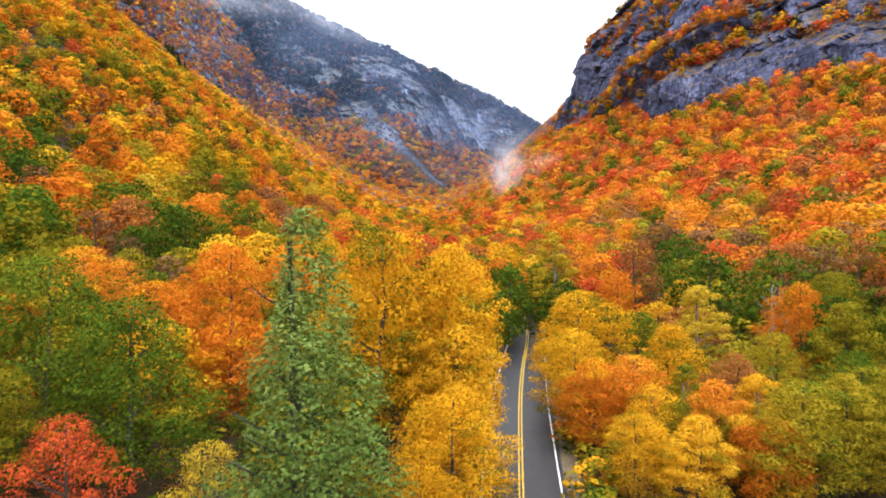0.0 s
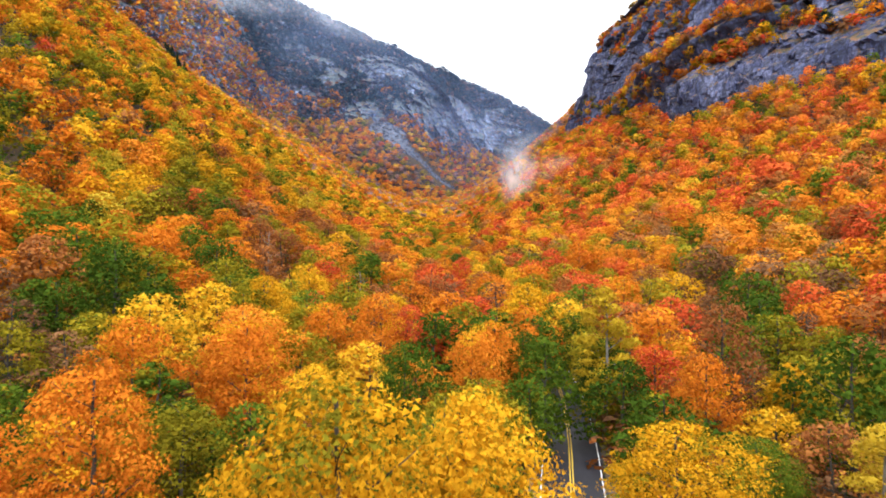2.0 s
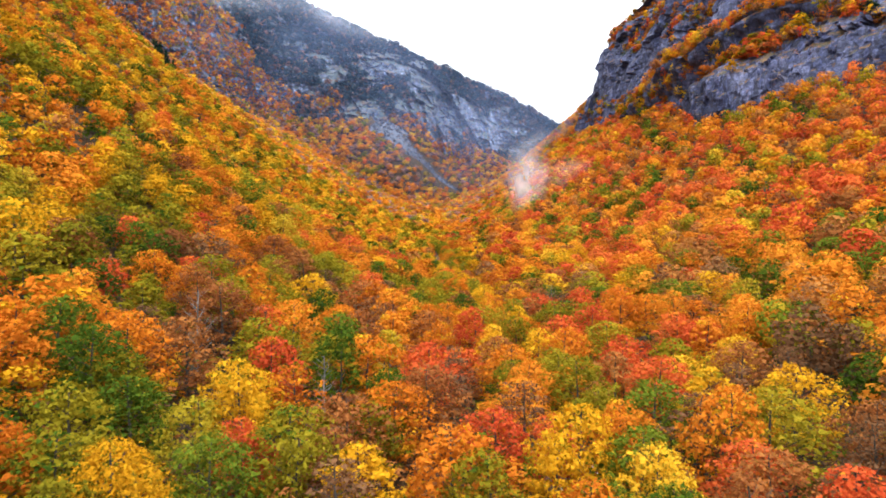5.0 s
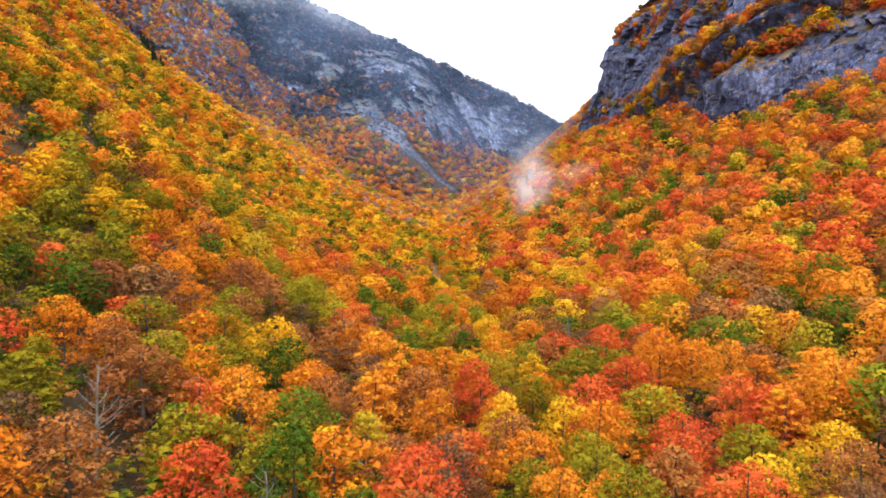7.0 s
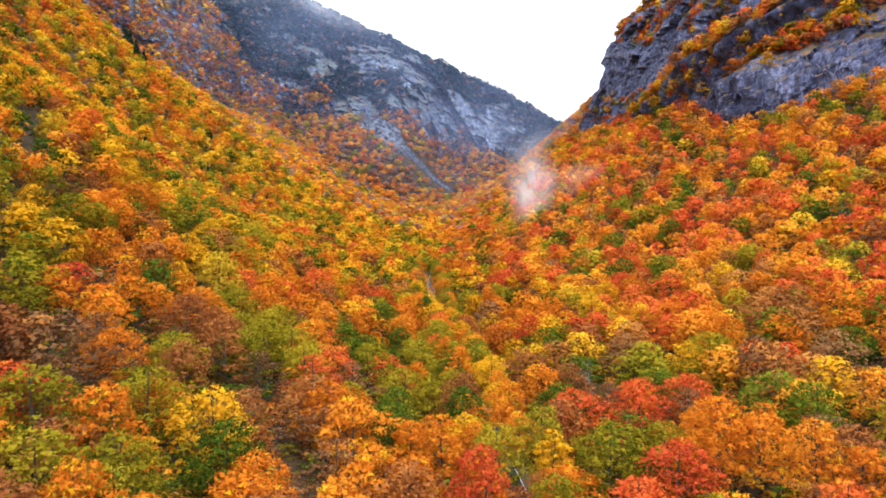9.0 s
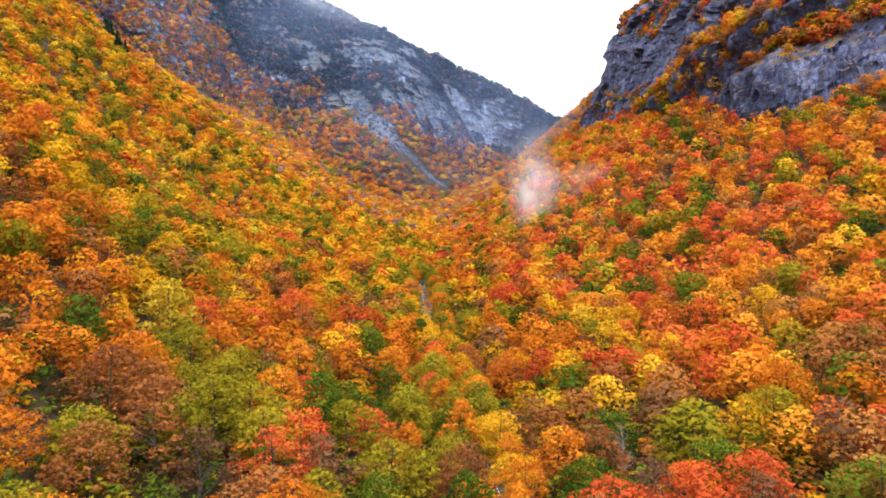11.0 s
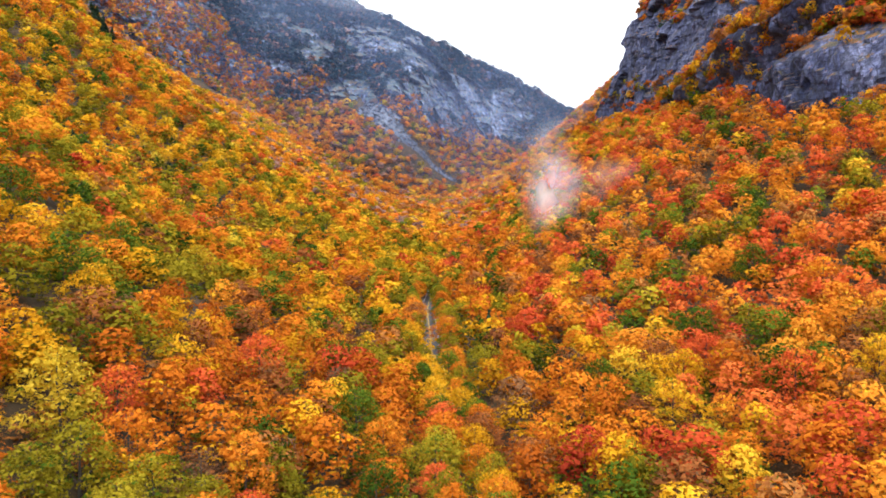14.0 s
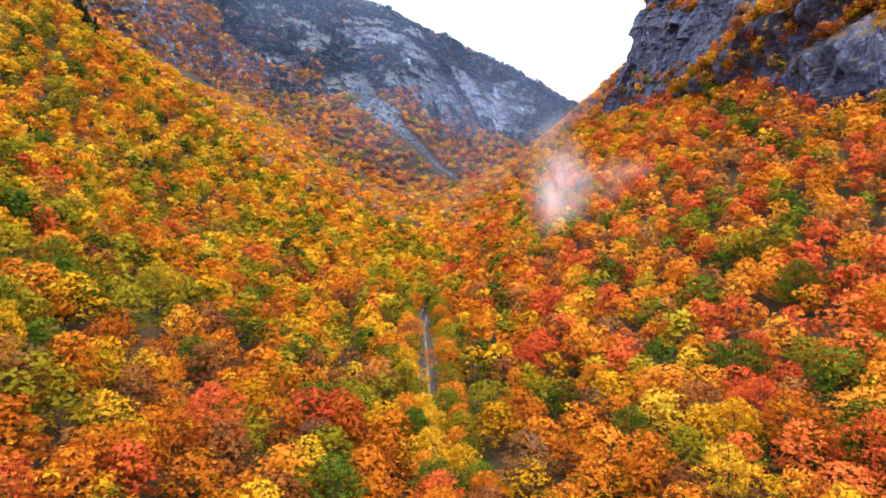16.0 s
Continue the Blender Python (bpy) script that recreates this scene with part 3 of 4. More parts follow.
# trees that stand out along the way: kind, tone, x, y, scale, girth
FIRST_BEND = [
    ("poplar_tree", "poplar", -6.8, 35, 1.10, 1.38), ("maple_tree", "gold", -5.5, 61, 1.40, 1.0), ("ash_tree", "gold", 0.6, 65, 1.22, 0.95),
    ("maple_tree", "gold", 15.2, 80, 0.88, 1.25), ("birch_tree", "yellow", 27.5, 76, 0.92, 1.25), ("ash_tree", "gold", 21, 66, 0.72, 1.1), ("ash_tree", "olive", 29, 62, 0.72, 1.1), ("ash_tree", "rust", 24, 58, 0.64, 1.1), ("ash_tree", "olive", 36, 63, 0.8, 1.1), ("birch_tree", "olive", 19.5, 57, 0.62, 1.2), ("maple_tree", "gold", -1.2, 39, 0.5, 1.2), ("maple_tree", "gold", 1.2, 52, 0.6, 1.1), ("ash_tree", "gold", 16.5, 46, 0.48, 1.3), ("ash_tree", "orange", 20, 52, 0.56, 1.2), ("birch_tree", "gold", 24, 54, 0.62, 1.3), ("ash_tree", "olive", 29, 51, 0.62, 1.2), ("bare_maple_tree", "gold", 16, 54, 0.6, 1.1), ("ash_tree", "green", 33, 57, 0.66, 1.2), ("maple_tree", "green", 36, 95, 1.05, 1.1),
    ("maple_tree", "green", 46, 98, 1.0, 1.1), ("maple_tree", "orange", 25, 101, 0.90, 0.9), ("maple_tree", "green", 24, 87, 0.62, 1.1),
    ("birch_tree", "yellow", 17.8, 114, 1.3, 1.0), ("bare_maple_tree", "rust", 29, 107, 1.32, 1.0), ("maple_tree", "green", -47, 128, 1.1, 1.2), ("maple_tree", "green", -57, 138, 1.1, 1.2),
    ("maple_tree", "orange", -24, 112, 0.95, 1.2), ("maple_tree", "gold", -34, 111, 0.9, 1.2), ("maple_tree", "green", -21, 48, 1.02, 1.0), ("maple_tree", "orange", -27, 67, 0.9, 1.1), ("maple_tree", "orange", -37, 73, 0.95, 1.1),
    ("maple_tree", "green", -29, 52, 1.1, 1.0), ("maple_tree", "olive", -29, 42, 0.78, 1.0), ("maple_tree", "gold", 1.2, 58, 0.85, 1.0), ("maple_tree", "gold", 0.6, 46, 0.66, 1.2),
    ("maple_tree", "orange", 13.0, 61, 0.6, 1.1), ("maple_tree", "gold", 13.2, 70, 0.68, 1.15), ("maple_tree", "olive", 19, 53, 0.5, 1.3), ("maple_tree", "orange", 23, 49, 0.44, 1.3),
]
FIRST_SLOPE = [
    ("maple_tree", "green", 9.0, 121, 0.85, 1.0), ("maple_tree", "green", 19.0, 119, 0.8, 1.0),
    ("bare_maple_tree", "red", -19, 36, 0.72, 1.0), ("bare_maple_tree", "yellow", -12.5, 38, 0.62, 1.0), ("maple_tree", "orange", -22, 73, 1.12, 1.0),
    ("maple_tree", "orange", 16.5, 61, 0.62, 1.2), ("maple_tree", "gold", 13.6, 50, 0.48, 1.1), ("maple_tree", "olive", 25, 49, 0.64, 1.2),
    ("maple_tree", "olive", 32, 54, 0.68, 1.2), ("maple_tree", "orange", 37, 73, 0.86, 0.8), ("bare_maple_tree", "umber", 57, 106, 1.1, 1.1), ("maple_tree", "rust", 60, 121, 1.0, 1.0), ("bare_maple_tree", "rust", 66, 112, 1.0, 1.1), ("maple_tree", "olive", 47, 86, 0.8, 1.1), ("maple_tree", "green", 42, 66, 0.72, 1.1),
    ("maple_tree", "gold", 13.4, 160, 1.02, 1.0), ("maple_tree", "red", -4.5, 190, 1.02, 1.1), ("maple_tree", "red", -6.3, 132, 0.86, 0.75),
    ("maple_tree", "orange", 32, 164, 1.05, 1.0), ("maple_tree", "olive", -37, 146, 1.0, 1.15), ("maple_tree", "green", -53, 174, 1.0, 1.1),
]
SECOND_REACH = [
    ("maple_tree", "green", -5, 105, 0.95, 0.95), ("maple_tree", "orange", -21, 102, 1.0, 1.05), ("maple_tree", "orange", -31, 99, 0.98, 1.05), ("maple_tree", "gold", -13, 97, 0.85, 0.95), ("maple_tree", "gold", -28, 136, 0.95, 1.1), ("maple_tree", "orange", -10, 128, 0.98, 0.9),
    ("maple_tree", "orange", 5, 120, 0.95, 0.9), ("maple_tree", "orange", 2, 113, 0.95, 0.85), ("maple_tree", "orange", -17, 126, 0.90, 1.0),
    ("maple_tree", "green", 51, 152, 1.1, 1.25), ("bare_maple_tree", "rust", 23, 136, 1.15, 1.0), ("maple_tree", "olive", -16, 151, 0.90, 1.1),
    ("maple_tree", "gold", -28, 170, 0.95, 1.0), ("ash_tree", "green", -18, 190, 1.0, 1.0), ("maple_tree", "olive", 19, 191, 0.95, 1.1),
    ("maple_tree", "gold", 46, 178, 1.0, 1.2), ("bare_maple_tree", "umber", 9, 176, 1.0, 1.1), ("maple_tree", "red", -24, 158, 0.75, 0.9),
]
THIRD_REACH = [
    ("maple_tree", "orange", -44, 235, 1.1, 1.05), ("maple_tree", "gold", -33, 243, 1.05, 1.1), ("bare_maple_tree", "red", -34, 205, 1.0, 1.1), ("maple_tree", "red", 4, 243, 1.0, 0.95),
    ("maple_tree", "red", 46, 228, 1.0, 1.0), ("maple_tree", "orange", 21, 216, 1.0, 1.2), ("maple_tree", "orange", -3, 223, 0.98, 0.9),
    ("maple_tree", "green", -21, 207, 1.0, 1.1), ("maple_tree", "olive", 38, 205, 0.92, 1.2), ("maple_tree", "olive", 13, 234, 0.95, 1.0),
    ("maple_tree", "orange", 40, 252, 1.1, 1.1), ("maple_tree", "green", 60, 262, 1.0, 1.1), ("maple_tree", "orange", 50, 243, 1.0, 0.9),
    ("birch_tree", "yellow", -12, 205, 1.0, 1.2), ("maple_tree", "orange", -37, 213, 0.95, 0.9), ("maple_tree", "rust", -50, 216, 0.95, 1.0),
]
FOURTH_REACH = [
    ("ash_tree", "green", -25, 309, 1.15, 1.1), ("maple_tree", "green", -14, 342, 0.9, 1.0), ("maple_tree", "olive", 15, 265, 0.95, 1.0), ("maple_tree", "orange", 64, 313, 1.05, 1.2), ("maple_tree", "gold", 86, 370, 1.05, 1.1), ("maple_tree", "red", 74, 430, 0.95, 1.0), ("maple_tree", "gold", -77, 373, 1.0, 1.0), ("maple_tree", "green", -10, 276, 0.9, 1.0), ("maple_tree", "green", -22, 378, 0.95, 1.4),
    ("maple_tree", "yellow", -60, 329, 1.1, 1.1), ("maple_tree", "olive", 8, 437, 0.85, 1.65), ("maple_tree", "orange", 16, 447, 0.8, 0.8),
    ("maple_tree", "red", 20, 462, 1.0, 1.0), ("spruce_tree", "needle", 12, 478, 0.95, 1.2), ("maple_tree", "red", 62, 401, 1.0, 1.15),
    ("maple_tree", "green", 37, 405, 0.9, 1.0), ("maple_tree", "gold", 55, 396, 0.95, 1.1), ("maple_tree", "green", 97, 458, 1.1, 1.1),
    ("maple_tree", "gold", 50, 546, 1.0, 0.9), ("maple_tree", "orange", 103, 425, 1.2, 1.2), ("maple_tree", "red", 70, 372, 1.1, 1.1),
]
FIFTH_REACH = [
    ("maple_tree", "red", -46, 386, 1.05, 1.2), ("maple_tree", "gold", 46, 376, 1.0, 1.2), ("spruce_tree", "needle", -168, 535, 1.1, 1.0),
    ("spruce_tree", "needle", -158, 537, 0.85, 1.0), ("maple_tree", "green", -93, 420, 1.0, 1.1), ("maple_tree", "yellow", -85, 456, 1.1, 1.2),
    ("maple_tree", "green", -112, 400, 1.1, 1.3), ("maple_tree", "orange", -15, 366, 0.9, 1.1), ("maple_tree", "red", -143, 427, 1.1, 1.2),
    ("spruce_tree", "needle", -356, 934, 1.7, 1.5), ("spruce_tree", "needle", -346, 927, 1.5, 1.5), ("spruce_tree", "needle", -365, 946, 1.6, 1.5), ("spruce_tree", "needle", -336, 924, 1.2, 1.6), ("spruce_tree", "needle", -374, 958, 1.5, 1.5), ("maple_tree", "orange", -12, 425, 0.95, 1.0),
]


def closest(x, y, z):
    """How close the rising way over the valley comes to a crown while it is still ahead and not far below."""
    best = 9999.0
    for along in range(0, 257, 8):
        ahead = y - along
        if ahead > 8 and abs(x) < 0.68 * ahead + 6 and 18 + 0.215 * along - z - 12 < 0.40 * ahead:
            best = min(best, math.hypot(x, ahead))
    return best


DEAD = ((-43, 196, 15), (38, 82, 12), (-20, 186, 12), (30, 301, 13))
HEROES = FIRST_BEND + FIRST_SLOPE + SECOND_REACH + THIRD_REACH + FOURTH_REACH + FIFTH_REACH
for kind, tone, x, y, scale, girth in HEROES:
    plant(kind, tone, x, y, scale, girth, x * 1.7, int(abs(x * 3 + y)), 2 if y < 88 else closest(x, y, float(lie(x, y))) < 56)

def dead_tree(x, y, tall, seed):
    """A leafless tree with pale bark: trunk and bare limbs."""
    ob = new("dead_tree")
    ob.empty_display_size = 0.5
    ob.location = (x, y, height(x, y) - 0.1)
    r = np.random.default_rng(seed)
    new("trunk", trunk_mesh("trunk", r, tall, 0.34 * tall, 0.3, PALE_BARK, 22)).parent = ob
    PLANTED.append((x, y))
    return tagged(ob, "leafless dead tree with pale grey bark among the maples", "tree", "dead trees")


for k, (x, y, tall) in enumerate(DEAD):
    dead_tree(x, y, tall, 70 + k)

# crowns that close over the road
for k, y in enumerate(np.arange(106, 600, 7.2)):
    for side in (-1, 1):
        yy = y + 3.3 * (side > 0) + rng.uniform(-1, 1)
        x = float(axis_x(yy)) + side * (rng.uniform(5.0, 9.0) if 446 < yy < 590 else rng.uniform(2.4, 5.8))
        if all((x - h[2]) ** 2 + (yy - h[3]) ** 2 > 22 for h in HEROES):
            plant("maple_tree" if rng.random() < 0.75 else "ash_tree", "green" if yy < 125 else pick(rng, {"orange": 5, "gold": 4, "rust": 2, "olive": 4, "green": 2, "red": 1}), x, yy,
                  rng.uniform(0.68, 0.92), rng.uniform(1.05, 1.25), rng.uniform(0, 6.28), int(rng.integers(8)))

# all other trees stand on a shaken grid
px, py = [], []
for y0, y1, step in ((-60, 130, 7.8), (130, 560, 9.6), (560, 1660, 10.0)):
    gx, gy = np.meshgrid(np.arange(-440, 470, step), np.arange(y0, y1, step))
    gx = gx + (np.arange(len(gx)) % 2)[:, None] * step / 2
    px.append((gx + rng.uniform(-0.42, 0.42, gx.shape) * step).ravel())
    py.append((gy + rng.uniform(-0.42, 0.42, gy.shape) * step).ravel())
px, py = np.concatenate(px), np.concatenate(py)
off = px - axis_x(py)
clear = np.where(py < 128, 7.0, 10.5)
keep = ((np.abs(off) > clear) | (py > 590)) & (np.abs(px) < 0.68 * np.maximum(py, 0) + 34) & (py < foot_y(px) + 22)
order = np.argsort(cliff_y)
keep &= px < np.interp(py, np.array(cliff_y)[order], np.array(cliff_x)[order]) + 2
order = np.argsort(spur_y)
keep &= px < np.interp(py, np.array(spur_y)[order], np.array(spur_x)[order], right=900) - np.where((py > 565) & (py < 690), 5, 2)
keep &= ~((py < 46) & (np.abs(px) < 0.72 * py + 12)) & ~((py > 1000) & (px < -345))
for w in np.linspace(0, 1, 40):
    sx, sy, wide = slide_at(w)
    keep &= ((px - sx) / (wide * 0.5 + 3)) ** 2 + ((py - sy + 6) / (wide * 0.6 + 8)) ** 2 > 1
for kind, tone, x, y, scale, girth in HEROES:
    keep &= (px - x) ** 2 + (py - y) ** 2 > (0.72 * KINDS[kind][2] * scale * girth + 1.4) ** 2
for x, y, tall in DEAD:
    keep &= (px - x) ** 2 + (py - y + 2) ** 2 > 36
px, py, off = px[keep], py[keep], off[keep]
ground_z = lie(px, py)
rank = np.array([closest(x, y, z) if abs(x) < 260 and y < 480 else 9999 for x, y, z in zip(px, py, ground_z)])
near = np.zeros(len(px), bool)
near[np.argsort(rank)[:274]] = True
for x, y, d, gap in zip(px[near], py[near], off[near], rank[near]):
    tone, luck = tone_at(x, y, d, rng), rng.random()
    kind = "bare_maple_tree" if tone == "umber" or luck < 0.07 else "birch_tree" if tone == "yellow" else "ash_tree" if luck < 0.2 else "maple_tree"
    tall = rng.uniform(0.5, 0.8) if y < 120 else rng.uniform(0.74, 1.0)
    plant(kind, tone, x, y, tall, rng.uniform(1.12, 1.42), rng.uniform(0, 6.28), int(rng.integers(8)), gap < 41)

TONES = list(LEAVES)


def lods(count, lobes, leaves, size, forms, low=0.12, lump=(0.22, 0.42), stir=0.36, shell=(0.8, 1.12), whole=0.68):
    return [crown_points(np.random.default_rng(500 + k), 1.0, 0.4, forms[k % len(forms)], lobes, leaves, size, low, stir, lump, 0.1, whole, shell, 1.5) for k in range(count)]


BOTH = ("dome", "dome", "oval")
MID, OPEN, FAR = lods(10, 34, 880, 0.0255, BOTH, 0.14), lods(10, 24, 350, 0.039, BOTH, 0.16), lods(10, 14, 180, 0.052, BOTH, 0.16, (0.28, 0.46), 0.32, (0.84, 1.1), 0.7)
VAST, TUFT = lods(10, 8, 84, 0.08, BOTH, 0.16, (0.36, 0.54), 0.25, (0.9, 1.06), 0.8), lods(6, 5, 26, 0.14, ("dome",), 0.0, (0.4, 0.6))
CONE_MID, CONE_FAR = lods(3, 24, 300, 0.04, ("cone",), 0.03), lods(3, 10, 70, 0.075, ("cone",), 0.03)
SHRUB = lods(5, 12, 130, 0.048, ("dome",), 0.0)
stalk = np.array([[[0.012, 0, 0], [-0.01, 0.01, 0], [0, 0, 0.7]], [[-0.01, 0.01, 0], [-0.01, -0.01, 0], [0, 0, 0.7]], [[-0.01, -0.01, 0], [0.012, 0, 0], [0, 0, 0.7]]])


def woods(name, trees, label, category="forest"):
    """Many trees too far off to tell apart, as one mesh: (x, y, z, height, tone, shape, wide)."""
    parts, index, ways, moods = [], [], [], []
    for x, y, z, tall, tone, (tris, slots, facing), wide in trees:
        a = rng.uniform(0, 6.28)
        turn = np.array([[math.cos(a), -math.sin(a), 0], [math.sin(a), math.cos(a), 0], [0, 0, 1]])
        both = np.concatenate([tris, stalk])
        parts.append((both @ turn.T) * np.array([tall * wide, tall * wide, tall]) + np.array([x, y, z]))
        moods.append(np.full(len(both), rng.random()))
        tones = np.array([TONES.index(tone), TONES.index(FELLOW[tone])])
        index.append(np.concatenate([tones[slots], np.full(3, len(TONES))]))
        ways.append(np.concatenate([facing @ turn.T, np.zeros((3, 3, 3)) + np.array([0, -1, 0])]))
    me = tri_mesh(name, np.concatenate(parts), [*LEAVES.values(), BARK], np.concatenate(index), np.concatenate(ways), np.concatenate(moods))
    return tagged(new(name, me), label, category, kind="stuff")


groups = {"valley_forest": [], "left_hillside_forest": [], "right_hillside_forest": [], "distant_forest": []}
for x, y, d, z, gap in zip(px[~near], py[~near], off[~near], ground_z[~near], rank[~near]):
    tone, luck, close = tone_at(x, y, d, rng), rng.random(), gap < 300
    if luck < (0.011 if d < 0 else 0.006) and y > 330:
        tone, shape, tall, wide = "needle", (CONE_MID if close else CONE_FAR)[int(rng.integers(3))], rng.uniform(10, 14), 0.85
    else:
        shape, tall, wide = (MID if gap < 190 else OPEN if gap < 999 or y < 560 else FAR if y < 820 else VAST)[int(rng.integers(10))], rng.uniform(10, 15) * (1 if y < 900 else 0.9), rng.uniform(1.1, 1.5) * (1 if y < 900 else 1.2)
    name = "distant_forest" if y > 900 else "valley_forest" if abs(d) < 45 else "left_hillside_forest" if d < 0 else "right_hillside_forest"
    groups[name].append((x, y, z - 0.3, tall, tone, shape, wide))
labels = {"valley_forest": "mixed orange, gold and green autumn forest on the valley floor", "left_hillside_forest": "orange, gold and olive autumn forest on a steep hillside",
          "right_hillside_forest": "red and orange autumn forest below the cliff", "distant_forest": "fine-grained orange autumn forest at the valley's head"}
for name, trees in groups.items():
    woods(name.replace("left_", "").replace("right_", ""), trees, labels[name])

# undergrowth between the trees and along the verge
shrubs = []
stand = np.array(PLANTED + [(x, y) for x, y in zip(px, py) if y < 440])
for y in np.arange(44, 400, 4.6):
    for x in np.arange(max(-0.6 * y - 20, -120), min(0.6 * y + 20, 120), 4.6):
        bx, by = x + rng.uniform(-1.6, 1.6), y + rng.uniform(-1.6, 1.6)
        if abs(bx - float(axis_x(by))) > 5.6 and np.hypot(stand[:, 0] - bx, stand[:, 1] - by).min() > (2.7 if by < 290 else 3.3) and (by > 60 or abs(bx) > 13):
            shrubs.append((bx, by, float(lie(bx, by)) - 0.2, rng.uniform(2.8, 6.0) if by > 66 else rng.uniform(1.6, 3.2), pick(rng, {"olive": 5, "green": 6, "rust": 5, "umber": 3, "orange": 2}), SHRUB[int(rng.integers(5))], rng.uniform(1.5, 2.1)))
for k in range(190):
    y = rng.uniform(34, 130)
    x = float(axis_x(y)) + rng.choice([-1, 1]) * rng.uniform(4.0, 6.8)
    shrubs.append((x, y, float(lie(x, y)) - 0.2, rng.uniform(1.2, 3.4), pick(rng, {"olive": 5, "green": 3, "rust": 2, "gold": 4}), SHRUB[int(rng.integers(5))], rng.uniform(1.3, 1.9)))
woods("undergrowth", shrubs, "low olive and rusty undergrowth along the road", "undergrowth")


# growth on the rock walls
def on_rock(ob, count, wanted, low, high, mix, cones, seed, shapes):
    """Shrubs and small trees rooted on the faces of a rock wall where wanted(centre, normal) holds."""
    r = np.random.default_rng(seed)
    out = []
    faces = ob.data.polygons
    for i in r.permutation(len(faces)):
        c, n = faces[int(i)].center, faces[int(i)].normal
        if wanted(c, n, r):
            tone = pick(r, mix(c))
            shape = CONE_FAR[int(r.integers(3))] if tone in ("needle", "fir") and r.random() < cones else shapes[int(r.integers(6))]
            tall = r.uniform(low, high)
            out.append((c.x, c.y, c.z - 0.8 - 0.12 * tall, tall, tone, shape, r.uniform(1.0, 1.6)))
            if len(out) >= count:
                break
    return out


# bare rock on the mountain wall: x, z, half width, half height
SLABS = ((-150, 430, 80, 42), (-165, 296, 46, 40), (-15, 322, 105, 58), (95, 312, 70, 60), (-60, 395, 40, 26), (-240, 395, 34, 20), (-300, 345, 30, 13), (-285, 440, 24, 12))


def wooded_flank(c):
    """How far below the upper edge of the wood on the mountain's western flank a spot lies."""
    return 292 + 1.41 * (-301 - c.x) - c.z + 46 * noise.fractal(Vector((c.x / 60, c.z / 60, 6.0)), 1.0, 2.0, 3) if c.x < -285 else -1.0


def mountain_wants(c, n, r):
    if -720 < c.x and wooded_flank(c) > 0:
        return True
    if not -720 < c.x < 290:
        return False
    if c.z > float(crest_z(c.x)) - 24 - 14 * noise.noise(Vector((c.x / 40, 2, 7))):
        return True
    torn = 0.75 * noise.fractal(Vector((c.x / 46, c.z / 30, 3.0)), 0.9, 2.0, 4)
    bare = max(1 - math.hypot((c.x - x) / w, (c.z - z) / h) for x, z, w, h in SLABS)
    return bare + torn + r.uniform(-0.08, 0.08) < 0.02


# mauve and blue tones here carry the haze of distance in their colour
def mountain_mix(c):
    if wooded_flank(c) > 0:
        return {"orange": 34, "rust": 18, "gold": 14, "heath": 14, "olive": 8}
    foot = float(lie(c.x, foot_y(c.x)))
    low = (c.z - foot) / max(float(crest_z(c.x)) - foot, 60)
    warm = 0.8 * noise.noise(Vector((c.x / 55, c.z / 34, 8.0))) + 0.46 - 2.0 * low + 0.08 * max(0, min(1, (-240 - c.x) / 100))
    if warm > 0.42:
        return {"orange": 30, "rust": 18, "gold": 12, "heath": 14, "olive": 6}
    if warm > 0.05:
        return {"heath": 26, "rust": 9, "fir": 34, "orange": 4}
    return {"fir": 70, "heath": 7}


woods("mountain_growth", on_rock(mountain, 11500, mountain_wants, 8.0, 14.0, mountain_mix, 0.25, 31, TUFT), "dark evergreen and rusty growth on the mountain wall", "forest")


def cliff_wants(c, n, r):
    grown = noise.fractal(Vector((c.x / 60, c.y / 60, c.z / 34)), 1.0, 2.0, 3)
    rise = c.z - float(np.interp(c.y, cliff_y[::-1], cliff_z[::-1]))
    start = float(np.interp(c.y, [560, 650, 700, 950, 1060], [200, 200, 66, 82, 120]))
    if c.y > 820 and rise < 30 + 14 * noise.noise(Vector((c.y / 30, 1, 2))):
        return True
    return grown * 0.8 + 0.2 * n.z + 0.8 * min(max((rise - start) / 24, -1), 0.6) > 0.3


def spur_wants(c, n, r):
    rise = c.z - float(np.interp(c.y, spur_y[::-1], spur_z[::-1]))
    share = rise / float(np.interp(c.y, spur_y[::-1], spur_tall[::-1]))
    return noise.noise(Vector((c.x / 22, c.y / 22, c.z / 14))) + 0.9 * min(max((share - 0.5) / 0.2, -1), 0.7) > 0.22


ledge_mix = lambda c: {"orange": 10, "rust": 10, "red": 5, "gold": 6, "olive": 4, "umber": 5, "needle": 1}
woods("cliff_growth", on_rock(cliff, 900, cliff_wants, 6.0, 11.0, ledge_mix, 0.3, 41, VAST) + on_rock(spur, 420, spur_wants, 8.0, 14.0, ledge_mix, 0.3, 43, VAST),
      "orange and rusty shrubs on cliff ledges", "shrubs")
r_ledge = np.random.default_rng(57)
ledge_trees = []
for k in range(430):
    lx, ly, lz = ledge_point(r_ledge.uniform(0.6, 2.6) if k % 4 else r_ledge.uniform(0.2, 0.8), r_ledge.random())
    ledge_trees.append((lx, ly, lz - 0.8, r_ledge.uniform(7, 14), pick(r_ledge, {"orange": 12, "rust": 9, "red": 4, "gold": 6, "olive": 5, "umber": 4}), FAR[int(r_ledge.integers(10))], r_ledge.uniform(1.0, 1.35)))
woods("ledge_growth", ledge_trees, "orange and rusty trees on the ledge of the cliff", "forest")


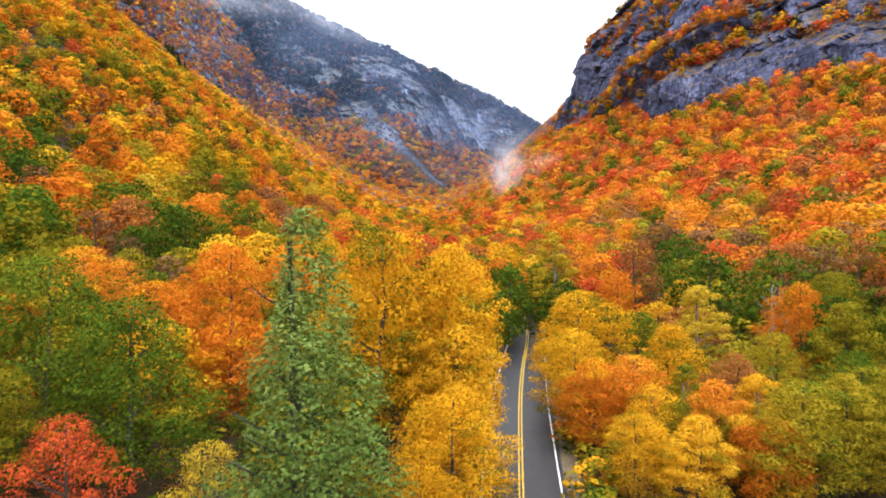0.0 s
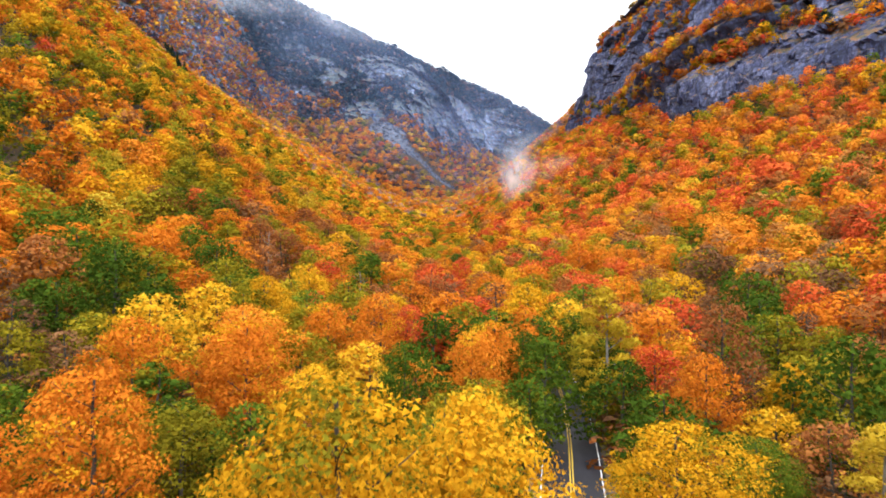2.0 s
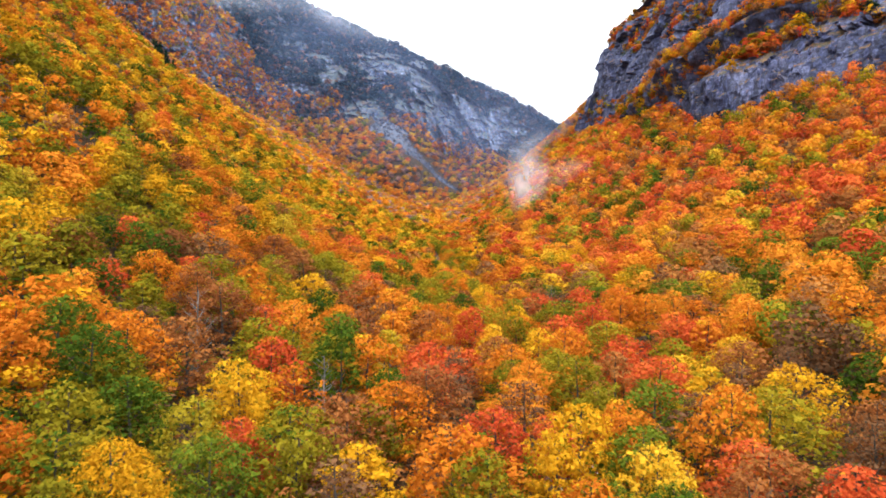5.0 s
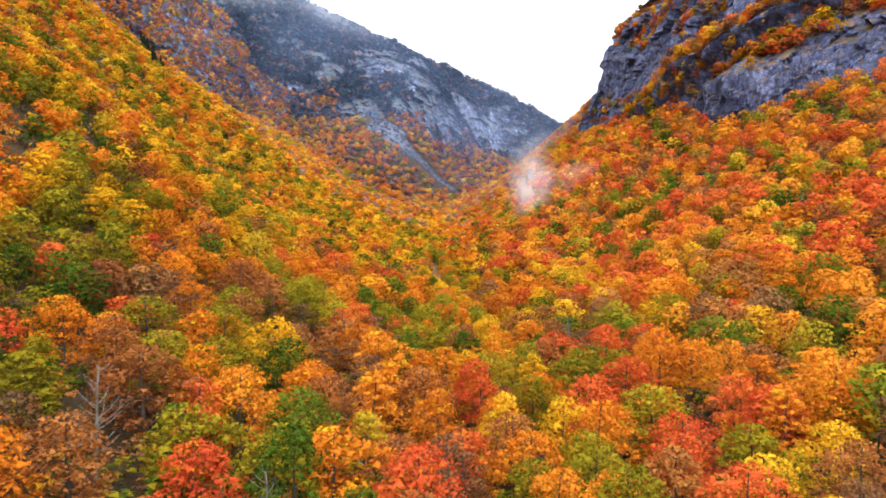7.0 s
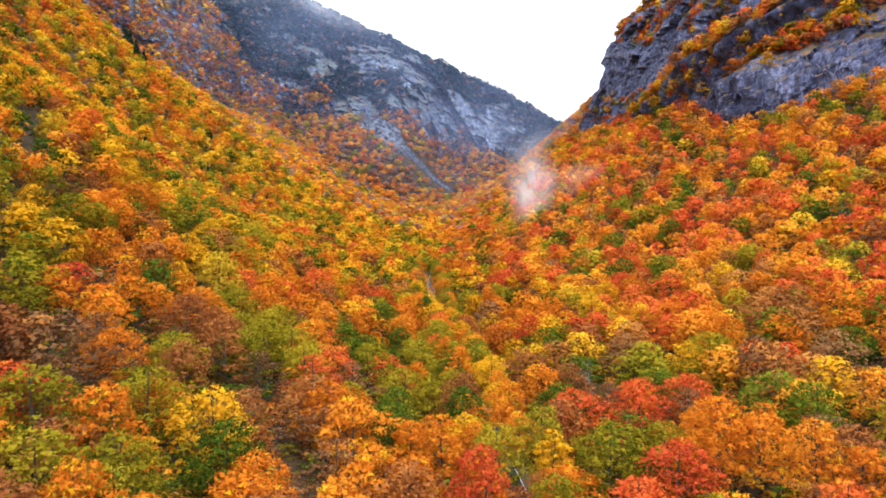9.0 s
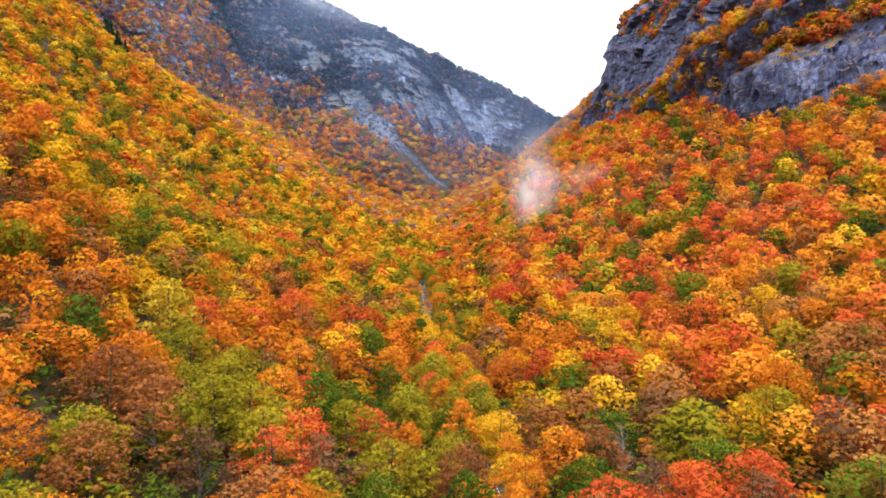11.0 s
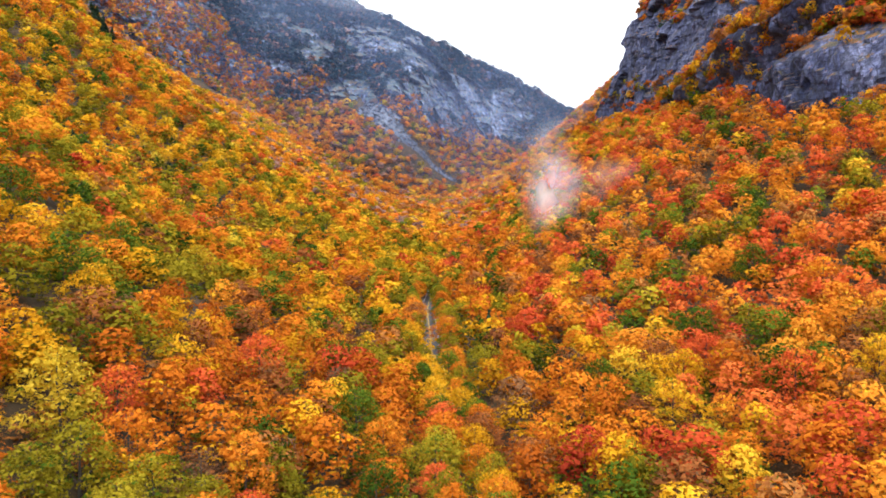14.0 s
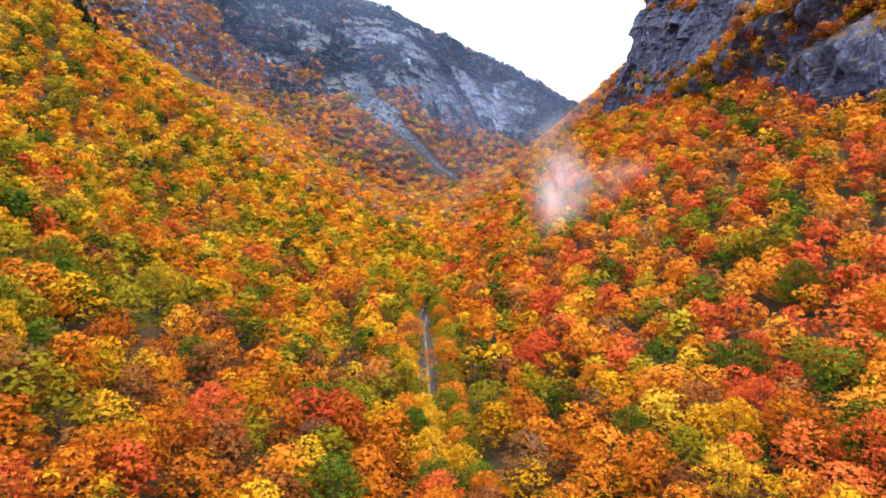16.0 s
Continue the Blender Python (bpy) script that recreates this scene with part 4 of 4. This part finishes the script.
# ---------------------------------------------------------------- drifting mist and added distance haze
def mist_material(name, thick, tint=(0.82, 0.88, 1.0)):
    """White vapour, or distance haze by its tint: a soft ball that frays out into noise."""
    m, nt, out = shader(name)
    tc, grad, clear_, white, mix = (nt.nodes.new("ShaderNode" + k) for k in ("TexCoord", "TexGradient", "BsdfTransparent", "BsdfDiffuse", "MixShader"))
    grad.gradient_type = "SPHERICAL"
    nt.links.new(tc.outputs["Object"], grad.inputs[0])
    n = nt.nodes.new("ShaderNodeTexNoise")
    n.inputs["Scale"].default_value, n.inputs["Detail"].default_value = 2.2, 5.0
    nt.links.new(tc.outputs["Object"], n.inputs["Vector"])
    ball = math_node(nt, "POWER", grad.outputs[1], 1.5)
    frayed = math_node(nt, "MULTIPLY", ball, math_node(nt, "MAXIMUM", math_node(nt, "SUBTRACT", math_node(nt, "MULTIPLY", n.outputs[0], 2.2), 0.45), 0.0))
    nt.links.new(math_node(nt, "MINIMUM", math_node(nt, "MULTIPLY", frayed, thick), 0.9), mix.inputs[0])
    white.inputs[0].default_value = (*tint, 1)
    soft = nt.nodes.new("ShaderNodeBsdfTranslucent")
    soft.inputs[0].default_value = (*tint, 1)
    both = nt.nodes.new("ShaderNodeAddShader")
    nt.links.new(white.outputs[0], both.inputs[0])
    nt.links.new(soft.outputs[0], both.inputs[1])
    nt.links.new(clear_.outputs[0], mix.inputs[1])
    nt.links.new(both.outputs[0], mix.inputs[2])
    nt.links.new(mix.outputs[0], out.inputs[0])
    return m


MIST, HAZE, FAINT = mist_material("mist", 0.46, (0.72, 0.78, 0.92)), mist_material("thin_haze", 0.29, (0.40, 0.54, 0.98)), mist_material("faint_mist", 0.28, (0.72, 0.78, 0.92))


def mist(x, y, z, wide, deep, tall, turn=0.0, layers=3, vapour=MIST):
    """A wisp of mist, or an added sheet of haze: a stack of veils, each curved, inside one soft outline."""
    verts, faces = [], []
    for layer in range(layers):
        b = -0.5 + 0.5 * layer
        for i in range(9):
            for j in range(9):
                u, v = i / 4 - 1, j / 4 - 1
                verts.append((u, b + 0.15 * math.sin(2 * u + layer) + 0.1 * v, v))
        o = layer * 81
        faces += [(o + i * 9 + j, o + (i + 1) * 9 + j, o + (i + 1) * 9 + j + 1, o + i * 9 + j + 1) for i in range(8) for j in range(8)]
    me = bpy.data.meshes.new("mist")
    me.from_pydata(verts, [], faces)
    me.materials.append(vapour)
    me.polygons.foreach_set("use_smooth", [True] * len(faces))
    ob = new("mist", me)
    ob.matrix_world = Matrix.LocRotScale((x, y, z), Euler((0, radians(turn), 0)), (wide, deep, tall))
    return tagged(ob, "thin white mist wisp over the slope, or added blue haze sheet", "mist", "mist wisps", "stuff")


for wisp in ((56, 640, 94, 22, 10, 34, 4, 2), (100, 1050, 174, 46, 14, 20, -34, 1)):
    mist(*wisp)
for cloud in ((-420, 1400, 535, 190, 30, 60, 14), (-235, 1480, 505, 150, 30, 44, 24)):
    mist(*cloud, 2, FAINT)
mist(84, 652, 97, 36, 10, 17, -12, 1, FAINT)
# blue sheets added before the far slopes, standing in for distance haze
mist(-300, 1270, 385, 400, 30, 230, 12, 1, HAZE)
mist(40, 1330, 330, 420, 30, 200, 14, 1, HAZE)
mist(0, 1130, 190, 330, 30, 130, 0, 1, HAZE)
